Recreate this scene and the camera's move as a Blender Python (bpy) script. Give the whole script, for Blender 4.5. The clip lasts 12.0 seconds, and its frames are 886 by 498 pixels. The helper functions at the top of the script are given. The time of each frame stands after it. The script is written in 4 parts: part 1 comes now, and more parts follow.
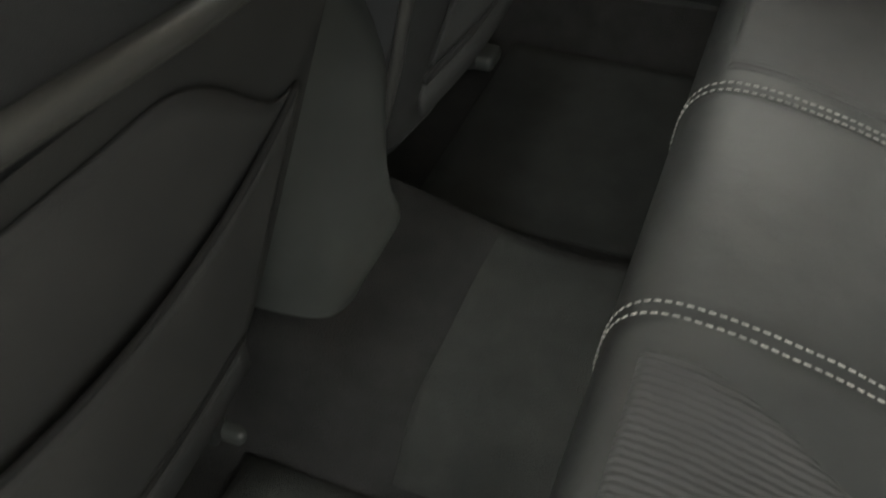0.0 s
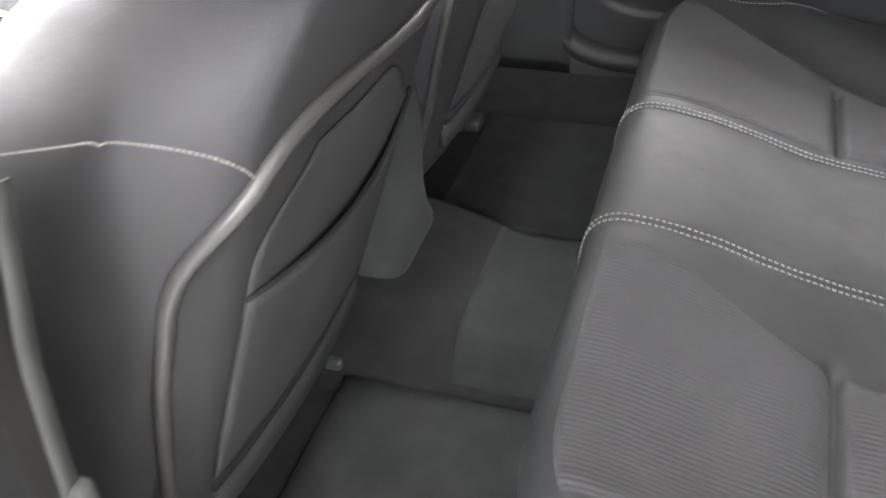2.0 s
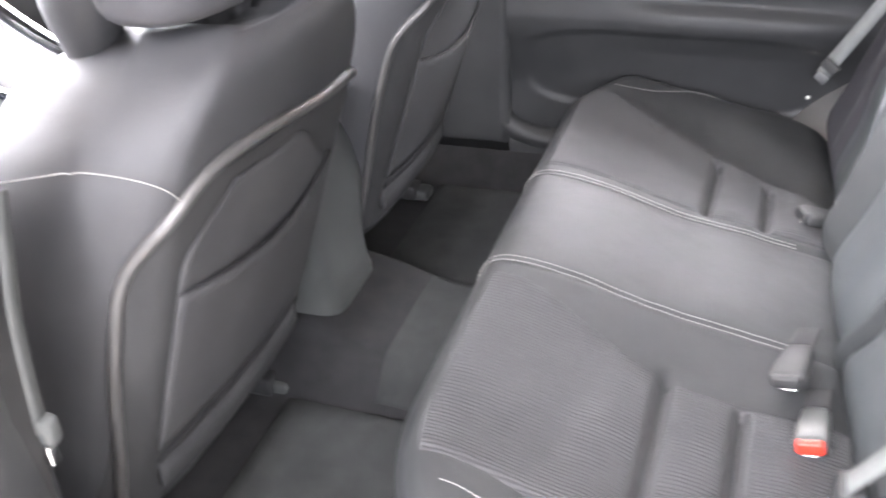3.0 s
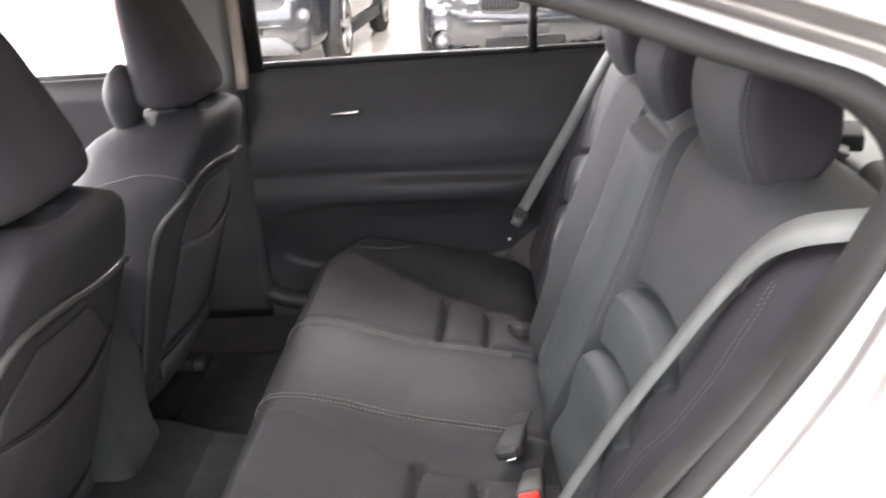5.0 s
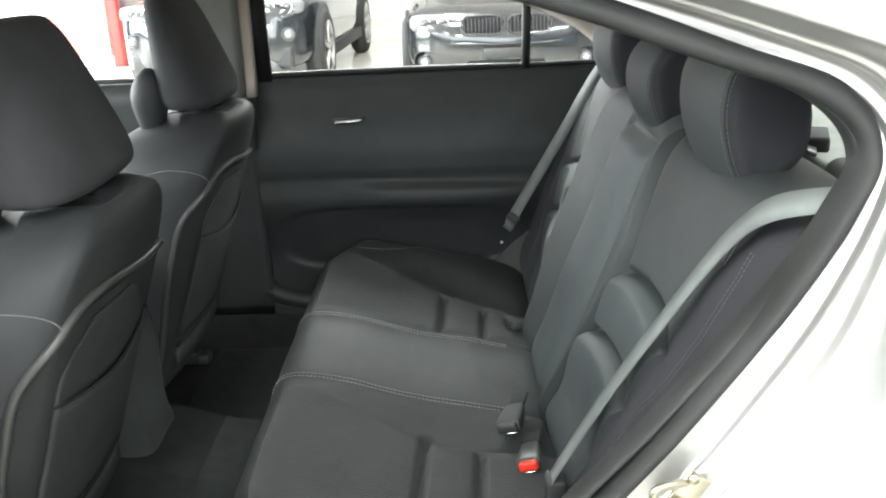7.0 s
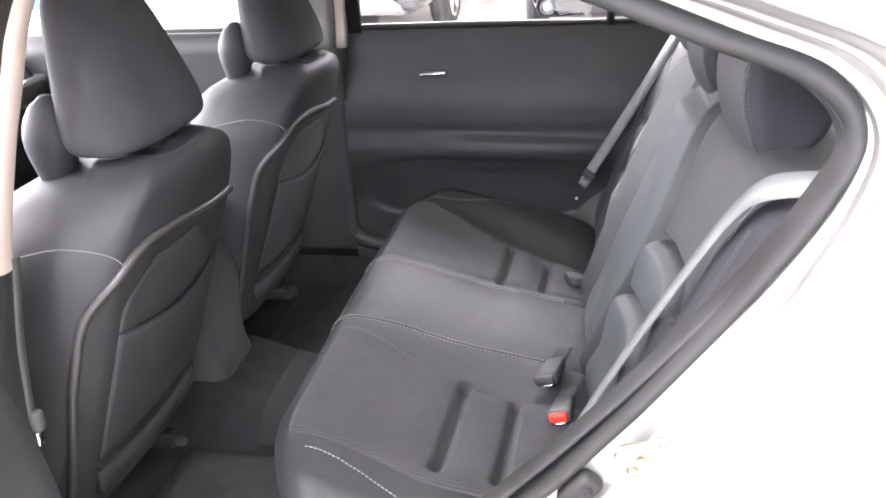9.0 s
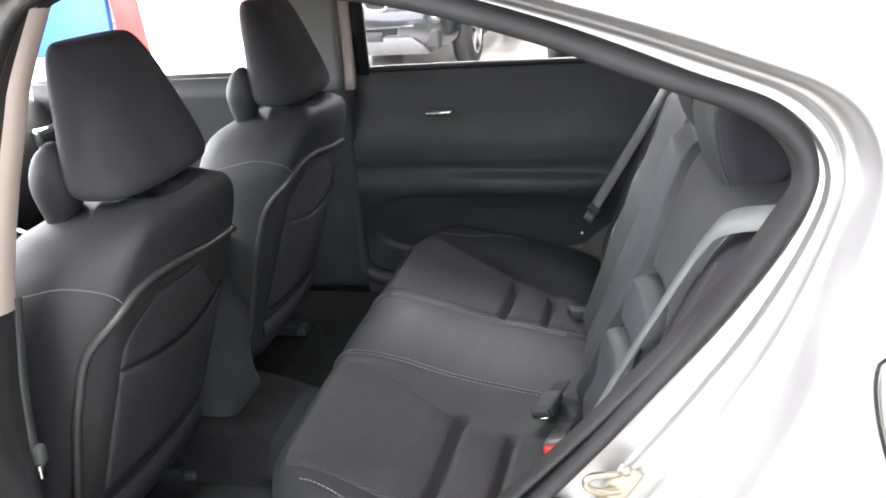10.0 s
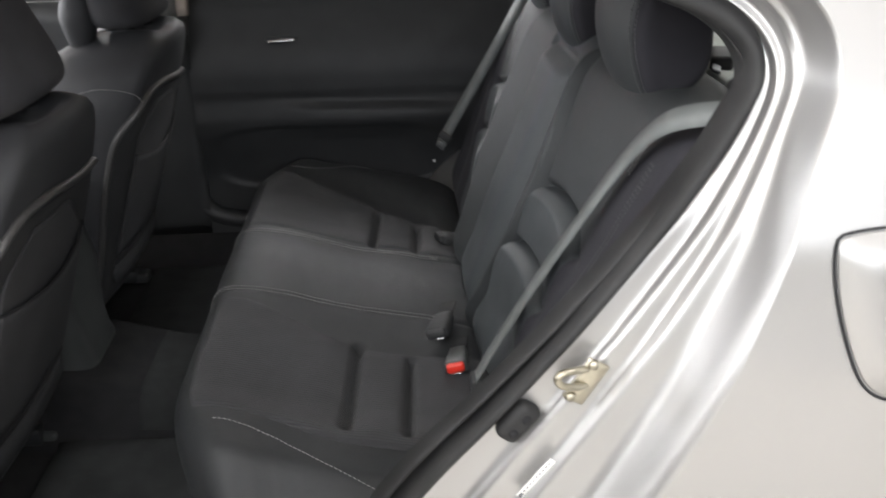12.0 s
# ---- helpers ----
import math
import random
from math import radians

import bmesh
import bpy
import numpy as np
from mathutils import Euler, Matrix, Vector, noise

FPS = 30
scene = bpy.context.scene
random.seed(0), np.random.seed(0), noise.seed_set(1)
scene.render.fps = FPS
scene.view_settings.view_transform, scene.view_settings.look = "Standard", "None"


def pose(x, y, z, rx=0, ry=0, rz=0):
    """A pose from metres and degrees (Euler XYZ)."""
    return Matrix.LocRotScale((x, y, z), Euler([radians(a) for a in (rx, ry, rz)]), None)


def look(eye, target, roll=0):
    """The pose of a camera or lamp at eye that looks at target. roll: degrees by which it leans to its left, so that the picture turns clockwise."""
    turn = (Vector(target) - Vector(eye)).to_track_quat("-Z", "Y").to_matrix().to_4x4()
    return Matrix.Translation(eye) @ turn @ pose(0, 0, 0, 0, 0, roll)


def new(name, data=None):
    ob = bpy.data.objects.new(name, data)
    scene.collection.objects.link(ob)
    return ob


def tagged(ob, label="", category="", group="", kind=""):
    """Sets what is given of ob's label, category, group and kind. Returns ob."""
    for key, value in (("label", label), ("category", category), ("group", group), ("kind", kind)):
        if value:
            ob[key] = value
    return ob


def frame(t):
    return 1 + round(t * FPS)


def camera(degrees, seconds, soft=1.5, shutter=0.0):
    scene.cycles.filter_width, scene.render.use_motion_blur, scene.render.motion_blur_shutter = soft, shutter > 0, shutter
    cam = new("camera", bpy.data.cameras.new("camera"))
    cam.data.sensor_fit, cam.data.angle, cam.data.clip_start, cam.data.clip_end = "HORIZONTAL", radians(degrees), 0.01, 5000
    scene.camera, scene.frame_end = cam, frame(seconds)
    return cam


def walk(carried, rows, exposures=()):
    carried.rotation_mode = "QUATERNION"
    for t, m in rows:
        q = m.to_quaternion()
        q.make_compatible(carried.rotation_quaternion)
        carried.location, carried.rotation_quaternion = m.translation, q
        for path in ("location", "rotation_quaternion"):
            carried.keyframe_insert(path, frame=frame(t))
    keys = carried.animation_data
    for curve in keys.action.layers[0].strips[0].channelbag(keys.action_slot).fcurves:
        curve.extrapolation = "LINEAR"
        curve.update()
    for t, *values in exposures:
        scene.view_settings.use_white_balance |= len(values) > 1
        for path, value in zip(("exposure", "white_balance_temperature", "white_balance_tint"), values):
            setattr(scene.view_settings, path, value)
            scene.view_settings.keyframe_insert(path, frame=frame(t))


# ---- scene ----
cam = camera(52.8, 12.0, soft=1.8, shutter=0.5)
EXPOSURES = [(0, 0.2, 6750, 2), (1.0, 0.5, 6650, -2), (1.5, 1.2, 6150, 0), (1.8, 1.05, 6300, 8), (2.1, 1.4, 6250, 14), (2.5, 1.92, 6200, 16), (3.2, 2.03, 6100, 18), (5.0, 0.5, 6350, 18), (5.5, -0.85, 6500, 16), (6.0, -0.85, 6400, 14), (6.5, -0.3, 6250, 6), (7.0, 0.33, 6100, 2), (7.2, 0.38, 6100, 2), (9.0, 1.2, 6100, 20), (9.5, 0.87, 6100, 18), (10.0, 0.34, 6050, 14), (10.5, 0.1, 6000, 12), (11.0, 0.1, 6100, 4), (11.5, -0.12, 6100, 4), (12.0, -0.53, 6200, 12)]
PATH = [
    (0, (0.027, -0.569, 1.039), (-0.526, 0.77, -0.34), -1.2),
    (0.5, (0.041, -0.555, 1.072), (-0.499, 0.867, -0.227), -2.0),
    (1, (0.074, -0.605, 1.122), (-0.47, 0.873, -0.112), -3.0),
    (1.5, (0.086, -0.798, 1.172), (-0.448, 0.697, -0.045), -2.7),
    (2, (0.09, -0.99, 1.171), (-0.432, 0.54, -0.007), -2.8),
    (2.5, (0.147, -1.1, 1.222), (-0.385, 0.485, 0.125), -2.6),
    (3, (0.274, -1.168, 1.238), (-0.287, 0.463, 0.226), -2.5),
    (3.2, (0.336, -1.191, 1.233), (-0.229, 0.447, 0.234), -2.3),
    (5, (0.363, -1.424, 1.311), (0.271, 0.453, 0.626), -3.62),
    (5.5, (0.387, -1.457, 1.335), (0.392, 0.439, 0.696), -3.00),
    (6, (0.382, -1.481, 1.332), (0.421, 0.422, 0.720), -2.49),
    (6.5, (0.339, -1.535, 1.322), (0.365, 0.368, 0.708), -2.18),
    (7, (0.310, -1.565, 1.307), (0.279, 0.330, 0.668), -2.18),
    (9, (0.447, -1.611, 1.345), (0.135, 0.217, 0.597), -2.38),
    (9.5, (0.501, -1.632, 1.361), (0.134, 0.203, 0.655), -3.46),
    (10, (0.515, -1.634, 1.356), (0.132, 0.211, 0.685), -3.80),
    (10.5, (0.473, -1.627, 1.348), (0.078, 0.218, 0.686), -3.75),
    (11, (0.382, -1.640, 1.330), (0.071, 0.219, 0.661), -2.67),
    (11.5, (0.331, -1.645, 1.324), (0.266, 0.217, 0.597), -1.06),
    (12, (0.330, -1.636, 1.316), (0.422, 0.194, 0.514), -1.34),
]
walk(cam, [(t, look(eye, target, roll)) for t, eye, target, roll in PATH], EXPOSURES)

# ---- world, sun and large lights ----
world = bpy.data.worlds.new("daylight")
scene.world = world
world.use_nodes = True
sky = world.node_tree.nodes.new("ShaderNodeTexSky")
sky.sky_type, sky.sun_disc = "NISHITA", False
sky.sun_elevation, sky.sun_rotation = radians(50), radians(200)
world.node_tree.links.new(sky.outputs["Color"], world.node_tree.nodes["Background"].inputs["Color"])
world.node_tree.nodes["Background"].inputs["Strength"].default_value = 0.12


def area_lamp(name, at, aim, sx, sy, watts, colour=(1, 1, 1)):
    data = bpy.data.lights.new(name, "AREA")
    data.shape, data.size, data.size_y, data.energy, data.color = "RECTANGLE", sx, sy, watts, colour
    ob = new(name, data)
    ob.matrix_world = look(at, aim)
    return ob


# daylight through the glazed shop front behind the camera and the one ahead of the car
area_lamp("shopfront_daylight", (-0.6, -5.9, 2.85), (-0.4, 0, 0.9), 10.2, 2.2, 540, (1.0, 0.985, 0.96))
area_lamp("side_daylight", (-8.9, 2.4, 2.2), (0, 1.2, 1.3), 10.0, 3.4, 2300, (1.0, 0.985, 0.96))

# assumed ceiling lights, none in view; four behind the car brighten the front seats
PANELS = [(x, y) for y in (-4.6, 4.4, 8.2) for x in (-8.6, -6.4, -4.2, -2.0, 0.2)] + [(x, y) for y in (-1.2, 4.4) for x in (3.2, 5.6)]
for px, py in PANELS:
    area_lamp("assumed_ceiling_lamp", (px, py, 4.10), (px, py, 0), 0.42, 2.4, 110 if px > 1.0 else 140 if px > -4.0 else 260, (1.0, 0.98, 0.95))


# ---- materials ----
def material(name, colour, rough=0.5, metal=0.0, **extra):
    m = bpy.data.materials.new(name)
    m.use_nodes = True
    b = m.node_tree.nodes["Principled BSDF"]
    b.inputs["Base Color"].default_value = (*colour, 1)
    b.inputs["Roughness"].default_value = rough
    b.inputs["Metallic"].default_value = metal
    for key, value in extra.items():
        b.inputs[key.replace("_", " ")].default_value = value
    return m


def textured(name, dark, light, scale, rough=(0.4, 0.6), metal=0.0, bump=0.1, bump_scale=400.0, distance=0.001, uneven=0.0, **extra):
    """Two scales of variation: a wide mottling between two colours, and a fine relief."""
    m = material(name, dark, rough[0], metal, **extra)
    t = m.node_tree
    b = t.nodes["Principled BSDF"]
    co = t.nodes.new("ShaderNodeTexCoord")
    wide, fine = t.nodes.new("ShaderNodeTexNoise"), t.nodes.new("ShaderNodeTexNoise")
    wide.inputs["Scale"].default_value, wide.inputs["Detail"].default_value = scale, 6
    fine.inputs["Scale"].default_value, fine.inputs["Detail"].default_value = bump_scale, 3
    for n in (wide, fine):
        t.links.new(co.outputs["Object"], n.inputs["Vector"])
    ramp = t.nodes.new("ShaderNodeValToRGB")
    ramp.color_ramp.elements[0].position, ramp.color_ramp.elements[1].position = 0.35, 0.68
    ramp.color_ramp.elements[0].color, ramp.color_ramp.elements[1].color = (*dark, 1), (*light, 1)
    t.links.new(wide.outputs["Fac"], ramp.inputs["Fac"])
    t.links.new(ramp.outputs["Color"], b.inputs["Base Color"])
    span = t.nodes.new("ShaderNodeMapRange")
    span.inputs["To Min"].default_value, span.inputs["To Max"].default_value = rough
    t.links.new(wide.outputs["Fac"], span.inputs["Value"])
    t.links.new(span.outputs["Result"], b.inputs["Roughness"])
    if bump:
        rel = t.nodes.new("ShaderNodeBump")
        rel.inputs["Strength"].default_value, rel.inputs["Distance"].default_value = bump, distance
        t.links.new(fine.outputs["Fac"], rel.inputs["Height"])
        t.links.new(rel.outputs["Normal"], b.inputs["Normal"])
        if uneven:
            soft, wrinkle = t.nodes.new("ShaderNodeTexNoise"), t.nodes.new("ShaderNodeBump")
            soft.inputs["Scale"].default_value, soft.inputs["Detail"].default_value = 55, 5
            wrinkle.inputs["Strength"].default_value, wrinkle.inputs["Distance"].default_value = uneven, 0.004
            t.links.new(co.outputs["Object"], soft.inputs["Vector"])
            t.links.new(soft.outputs["Fac"], wrinkle.inputs["Height"])
            t.links.new(wrinkle.outputs["Normal"], rel.inputs["Normal"])
    return m


def ribbed(m, period, depth):
    """Adds fine ribs that run along x to a cloth."""
    t = m.node_tree
    co, wave, rel = t.nodes.new("ShaderNodeTexCoord"), t.nodes.new("ShaderNodeTexWave"), t.nodes.new("ShaderNodeBump")
    wave.bands_direction, wave.wave_profile = "Y", "SIN"
    wave.inputs["Scale"].default_value = 0.314 / period
    wave.inputs["Distortion"].default_value, wave.inputs["Detail"].default_value, wave.inputs["Detail Scale"].default_value = 1.2, 1.0, 2.0
    rel.inputs["Strength"].default_value, rel.inputs["Distance"].default_value = 0.8, depth
    old = t.nodes["Principled BSDF"].inputs["Normal"].links[0].from_socket
    t.links.new(co.outputs["Object"], wave.inputs["Vector"])
    t.links.new(wave.outputs["Fac"], rel.inputs["Height"])
    t.links.new(old, rel.inputs["Normal"])
    t.links.new(rel.outputs["Normal"], t.nodes["Principled BSDF"].inputs["Normal"])
    return m


LEATHER = textured("black leather", (0.0272, 0.0300, 0.0320), (0.0344, 0.0372, 0.0392), 9, (0.36, 0.47), uneven=0.12, bump=0.35, bump_scale=900, distance=0.0006)
FABRIC = textured("black woven fabric", (0.028, 0.028, 0.031), (0.040, 0.040, 0.044), 14, (0.8, 0.95), uneven=0.15, bump=0.6, bump_scale=1400, distance=0.0008)
SEATCLOTH = textured("charcoal seat back cloth", (0.0255, 0.0263, 0.0289), (0.0331, 0.0340, 0.0365), 10, (0.58, 0.70), uneven=0.14, bump=0.5, bump_scale=1200, distance=0.0006)
BACKLEATHER = textured("black backrest leather", (0.037, 0.0420, 0.0443), (0.047, 0.0520, 0.0543), 9, (0.52, 0.62), Specular_IOR_Level=0.35, uneven=0.14, bump=0.35, bump_scale=900, distance=0.0006)
# darker copy of the backrest leather, with the shade of turned-away panels in its colour
SHOULDER = textured("dull shaded black backrest leather", (0.030, 0.033, 0.034), (0.037, 0.040, 0.041), 9, (0.60, 0.70), Specular_IOR_Level=0.35, uneven=0.14, bump=0.35, bump_scale=900, distance=0.0006)
CUSHIONCLOTH = textured("charcoal cushion leather", (0.0240, 0.0255, 0.0266), (0.0310, 0.0326, 0.0338), 10, (0.52, 0.62), Specular_IOR_Level=0.38, uneven=0.16, bump=0.5, bump_scale=1100, distance=0.0006)
RIBBED = ribbed(textured("ribbed black seat cloth", (0.0290, 0.0294, 0.0315), (0.0375, 0.0380, 0.0404), 14, (0.8, 0.95), bump=0.5, bump_scale=1400, distance=0.0006, Sheen_Weight=0.05), 0.0062, 0.0010)
PLASTIC = textured("black grained plastic", (0.0205, 0.0215, 0.0222), (0.0285, 0.0295, 0.0302), 12, (0.50, 0.62), uneven=0.05, bump=0.3, bump_scale=1100, distance=0.0004)
GREYPLASTIC = textured("grey grained plastic", (0.075, 0.078, 0.08), (0.095, 0.098, 0.1), 12, (0.38, 0.5), bump=0.3, bump_scale=1100, distance=0.0004)
CONSOLE = textured("grey satin plastic", (0.050, 0.053, 0.052), (0.064, 0.067, 0.066), 12, (0.30, 0.37), bump=0.15, bump_scale=1100, distance=0.0003)
CARPET = textured("black carpet", (0.010, 0.010, 0.011), (0.020, 0.020, 0.021), 25, (0.9, 1.0), bump=1.0, bump_scale=600, distance=0.003)
MATCLOTH = textured("charcoal floor mat", (0.020, 0.022, 0.022), (0.036, 0.038, 0.038), 18, (0.9, 1.0), bump=1.0, bump_scale=700, distance=0.003)
SURROUND = textured("dull black cloth", (0.016, 0.0163, 0.0168), (0.023, 0.0234, 0.024), 14, (0.85, 0.95), bump=0.5, bump_scale=1300, distance=0.0006)
NET = textured("charcoal knit back cloth", (0.0280, 0.0282, 0.0298), (0.0385, 0.0387, 0.0403), 16, (0.8, 0.95), bump=0.6, bump_scale=1300, distance=0.0006)
PIPING = material("dark grey vinyl bead", (0.055, 0.054, 0.053), 0.36)
DARKTHREAD = material("dark grey thread", (0.11, 0.11, 0.108), 0.8)
THREAD = material("pale grey thread", (0.28, 0.278, 0.27), 0.7)
# near-black, with the shade of seams and gaps put into the colour
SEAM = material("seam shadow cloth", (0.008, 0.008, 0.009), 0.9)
RUBBER = textured("black rubber", (0.013, 0.013, 0.013), (0.021, 0.021, 0.021), 15, (0.58, 0.70), bump=0.15, bump_scale=300, Specular_IOR_Level=0.35)
BELT = textured("grey green belt webbing", (0.115, 0.124, 0.120), (0.145, 0.154, 0.150), 30, (0.55, 0.7), bump=0.5, bump_scale=1500, distance=0.0004)
FRONTBELT = textured("dark grey belt webbing", (0.036, 0.039, 0.038), (0.05, 0.053, 0.052), 30, (0.6, 0.75), bump=0.5, bump_scale=1500, distance=0.0004)
BEIGE = textured("beige pillar trim", (0.42, 0.36, 0.31), (0.47, 0.41, 0.355), 6, (0.6, 0.75), bump=0.2, bump_scale=900, distance=0.0003)
SHELFFELT = textured("pale grey shelf felt", (0.30, 0.315, 0.29), (0.36, 0.375, 0.35), 12, (0.9, 1.0), bump=0.6, bump_scale=700, distance=0.001)
CHROME = material("chrome", (0.75, 0.75, 0.74), 0.15, 1.0)
BRASS = textured("zinc plated steel", (0.40, 0.37, 0.29), (0.52, 0.49, 0.40), 30, (0.28, 0.42), 1.0, bump=0.05)
RED = material("red buckle button", (0.62, 0.03, 0.015), 0.4)
WHITEPLASTIC = material("white plastic", (0.7, 0.7, 0.68), 0.5)
GLASS = material("clear window glass", (1, 1, 1), 0.0, 0.0, Transmission_Weight=1.0, IOR=1.02)
PAINT = textured("silver metallic paint", (0.345, 0.340, 0.329), (0.368, 0.363, 0.352), 3, (0.36, 0.41), 0.68, bump=0.0, Coat_Weight=0.3, Coat_Roughness=0.22)
HEADLINER = textured("beige headliner", (0.42, 0.38, 0.33), (0.48, 0.43, 0.38), 8, (0.85, 0.95), bump=0.4, bump_scale=900)


# ---- mesh helpers ----
def part(name, bm, mat, parent=None, label="", smooth=True):
    me = bpy.data.meshes.new(name)
    bmesh.ops.recalc_face_normals(bm, faces=bm.faces)
    bm.to_mesh(me)
    bm.free()
    if smooth:
        for p in me.polygons:
            p.use_smooth = True
    me.materials.append(mat)
    ob = new(name, me)
    if parent:
        ob.parent = parent
    if label:
        ob["label"] = label
    return ob


def thing(name, label, category, at=(0, 0, 0), group="", kind=""):
    ob = new(name)
    ob.location = at
    return tagged(ob, label, category, group, kind)


def curve(points, n, closed=False):
    """n points along a smooth curve through the given ones (centripetal enough for even spacing)."""
    p = [Vector(q) for q in points]
    k = len(p)
    spans = k if closed else k - 1
    dense = []
    for i in range(spans):
        a = p[(i - 1) % k] if closed or i > 0 else p[0] * 2 - p[1]
        b, c = p[i % k], p[(i + 1) % k]
        d = p[(i + 2) % k] if closed or i + 2 < k else p[-1] * 2 - p[-2]
        for s in range(24):
            u = s / 24
            dense.append(0.5 * (2 * b + (c - a) * u + (2 * a - 5 * b + 4 * c - d) * u * u + (3 * b - a - 3 * c + d) * u ** 3))
    dense.append(p[0].copy() if closed else p[-1].copy())
    length = [0.0]
    for a, b in zip(dense, dense[1:]):
        length.append(length[-1] + (b - a).length)
    out, j = [], 0
    for i in range(n):
        want = length[-1] * i / (n if closed else n - 1)
        while j < len(dense) - 2 and length[j + 1] < want:
            j += 1
        span = length[j + 1] - length[j]
        out.append(dense[j].lerp(dense[j + 1], (want - length[j]) / span if span > 1e-9 else 0))
    return out


def indexed(points, per, closed=True):
    """Like curve(), but with the same number of points between each two of the given ones, so that two such curves can be lofted."""
    p = [Vector(q) for q in points]
    k = len(p)
    out = []
    for i in range(k if closed else k - 1):
        a = p[(i - 1) % k] if closed or i > 0 else p[0] * 2 - p[1]
        b, c = p[i], p[(i + 1) % k]
        d = p[(i + 2) % k] if closed or i + 2 < k else p[-1] * 2 - p[-2]
        for s in range(per):
            u = s / per
            out.append(0.5 * (2 * b + (c - a) * u + (2 * a - 5 * b + 4 * c - d) * u * u + (3 * b - a - 3 * c + d) * u ** 3))
    if not closed:
        out.append(p[-1].copy())
    return out


def rows_mesh(rows, closed=False, cap=False):
    """A sheet over rows of points; closed: each row is a loop; cap: close the two ends."""
    bm = bmesh.new()
    made = [[bm.verts.new(q) for q in row] for row in rows]
    for a, b in zip(made, made[1:]):
        k = len(a)
        for i in range(k if closed else k - 1):
            j = (i + 1) % k
            bm.faces.new((a[i], a[j], b[j], b[i]))
    if cap:
        bm.faces.new(made[0])
        bm.faces.new(made[-1])
    return bm


def thick(bm, depth):
    bmesh.ops.recalc_face_normals(bm, faces=bm.faces)
    bmesh.ops.solidify(bm, geom=bm.faces[:], thickness=depth)
    return bm


def sheet(fn, nu, nv, depth=0.0):
    bm = rows_mesh([[fn(i / (nu - 1), j / (nv - 1)) for j in range(nv)] for i in range(nu)])
    return thick(bm, depth) if depth else bm


def tube(path, r, n=8, closed=False, flat=1.0):
    path = [Vector(p) for p in path]
    rows = []
    k = len(path)
    side = None
    for i, p in enumerate(path):
        ahead = (path[(i + 1) % k] - path[i - 1]) if closed else (path[min(i + 1, k - 1)] - path[max(i - 1, 0)])
        ahead.normalize()
        if side is None:
            side = ahead.cross(Vector((0, 0, 1))) if abs(ahead.z) < 0.95 else ahead.cross(Vector((1, 0, 0)))
        side = (side - ahead * side.dot(ahead)).normalized()
        up = ahead.cross(side)
        rows.append([p + side * math.cos(2 * math.pi * j / n) * r + up * math.sin(2 * math.pi * j / n) * r * flat for j in range(n)])
    if closed:
        rows.append(rows[0])
    return rows_mesh(rows, True, not closed)


def ribbon(path, across, width, depth):
    """A strap along path, width wide along the vector (or vectors) across, depth thick."""
    path = [Vector(p) for p in path]
    rows = []
    for i, p in enumerate(path):
        w = Vector(across[i] if isinstance(across, list) else across)
        ahead = (path[min(i + 1, len(path) - 1)] - path[max(i - 1, 0)]).normalized()
        w = (w - ahead * w.dot(ahead)).normalized() * width / 2
        n = ahead.cross(w).normalized() * depth / 2
        rows.append([p - w - n, p + w - n, p + w + n, p - w + n])
    return rows_mesh(rows, True, True)


def rbox(sx, sy, sz, r=0.01, seg=3, at=(0, 0, 0), turn=(0, 0, 0), bm=None):
    own = bmesh.new()
    bmesh.ops.create_cube(own, size=1)
    for v in own.verts:
        v.co = Vector((v.co.x * sx, v.co.y * sy, v.co.z * sz))
    if r > 0:
        bmesh.ops.bevel(own, geom=own.edges[:], offset=r, segments=seg, profile=0.5, affect="EDGES")
    own.transform(pose(*at, *turn))
    if bm is None:
        return own
    me = bpy.data.meshes.new("join")
    own.to_mesh(me)
    own.free()
    bm.from_mesh(me)
    bpy.data.meshes.remove(me)
    return bm


def join(a, b):
    me = bpy.data.meshes.new("join")
    b.to_mesh(me)
    b.free()
    a.from_mesh(me)
    bpy.data.meshes.remove(me)
    return a


def disc(r, depth, n=24, at=(0, 0, 0), turn=(0, 0, 0), bevel=0.0):
    bm = bmesh.new()
    bmesh.ops.create_cone(bm, cap_ends=True, segments=n, radius1=r, radius2=r - bevel, depth=depth)
    bm.transform(pose(*at, *turn))
    return bm


def smooth(a, b, x):
    u = min(1.0, max(0.0, (x - a) / (b - a)))
    return u * u * (3 - 2 * u)


def bell(x, w):
    return math.exp(-(x / w) ** 2)


def oval(cx, cy, z, hx, hy, n=40, power=2.6, shift=0.0):
    """A rounded rectangle in a level plane."""
    out = []
    for i in range(n):
        a = 2 * math.pi * i / n
        c, s = math.cos(a), math.sin(a)
        out.append(Vector((cx + hx * math.copysign(abs(c) ** (2 / power), c), cy + hy * math.copysign(abs(s) ** (2 / power), s), z)))
    return out


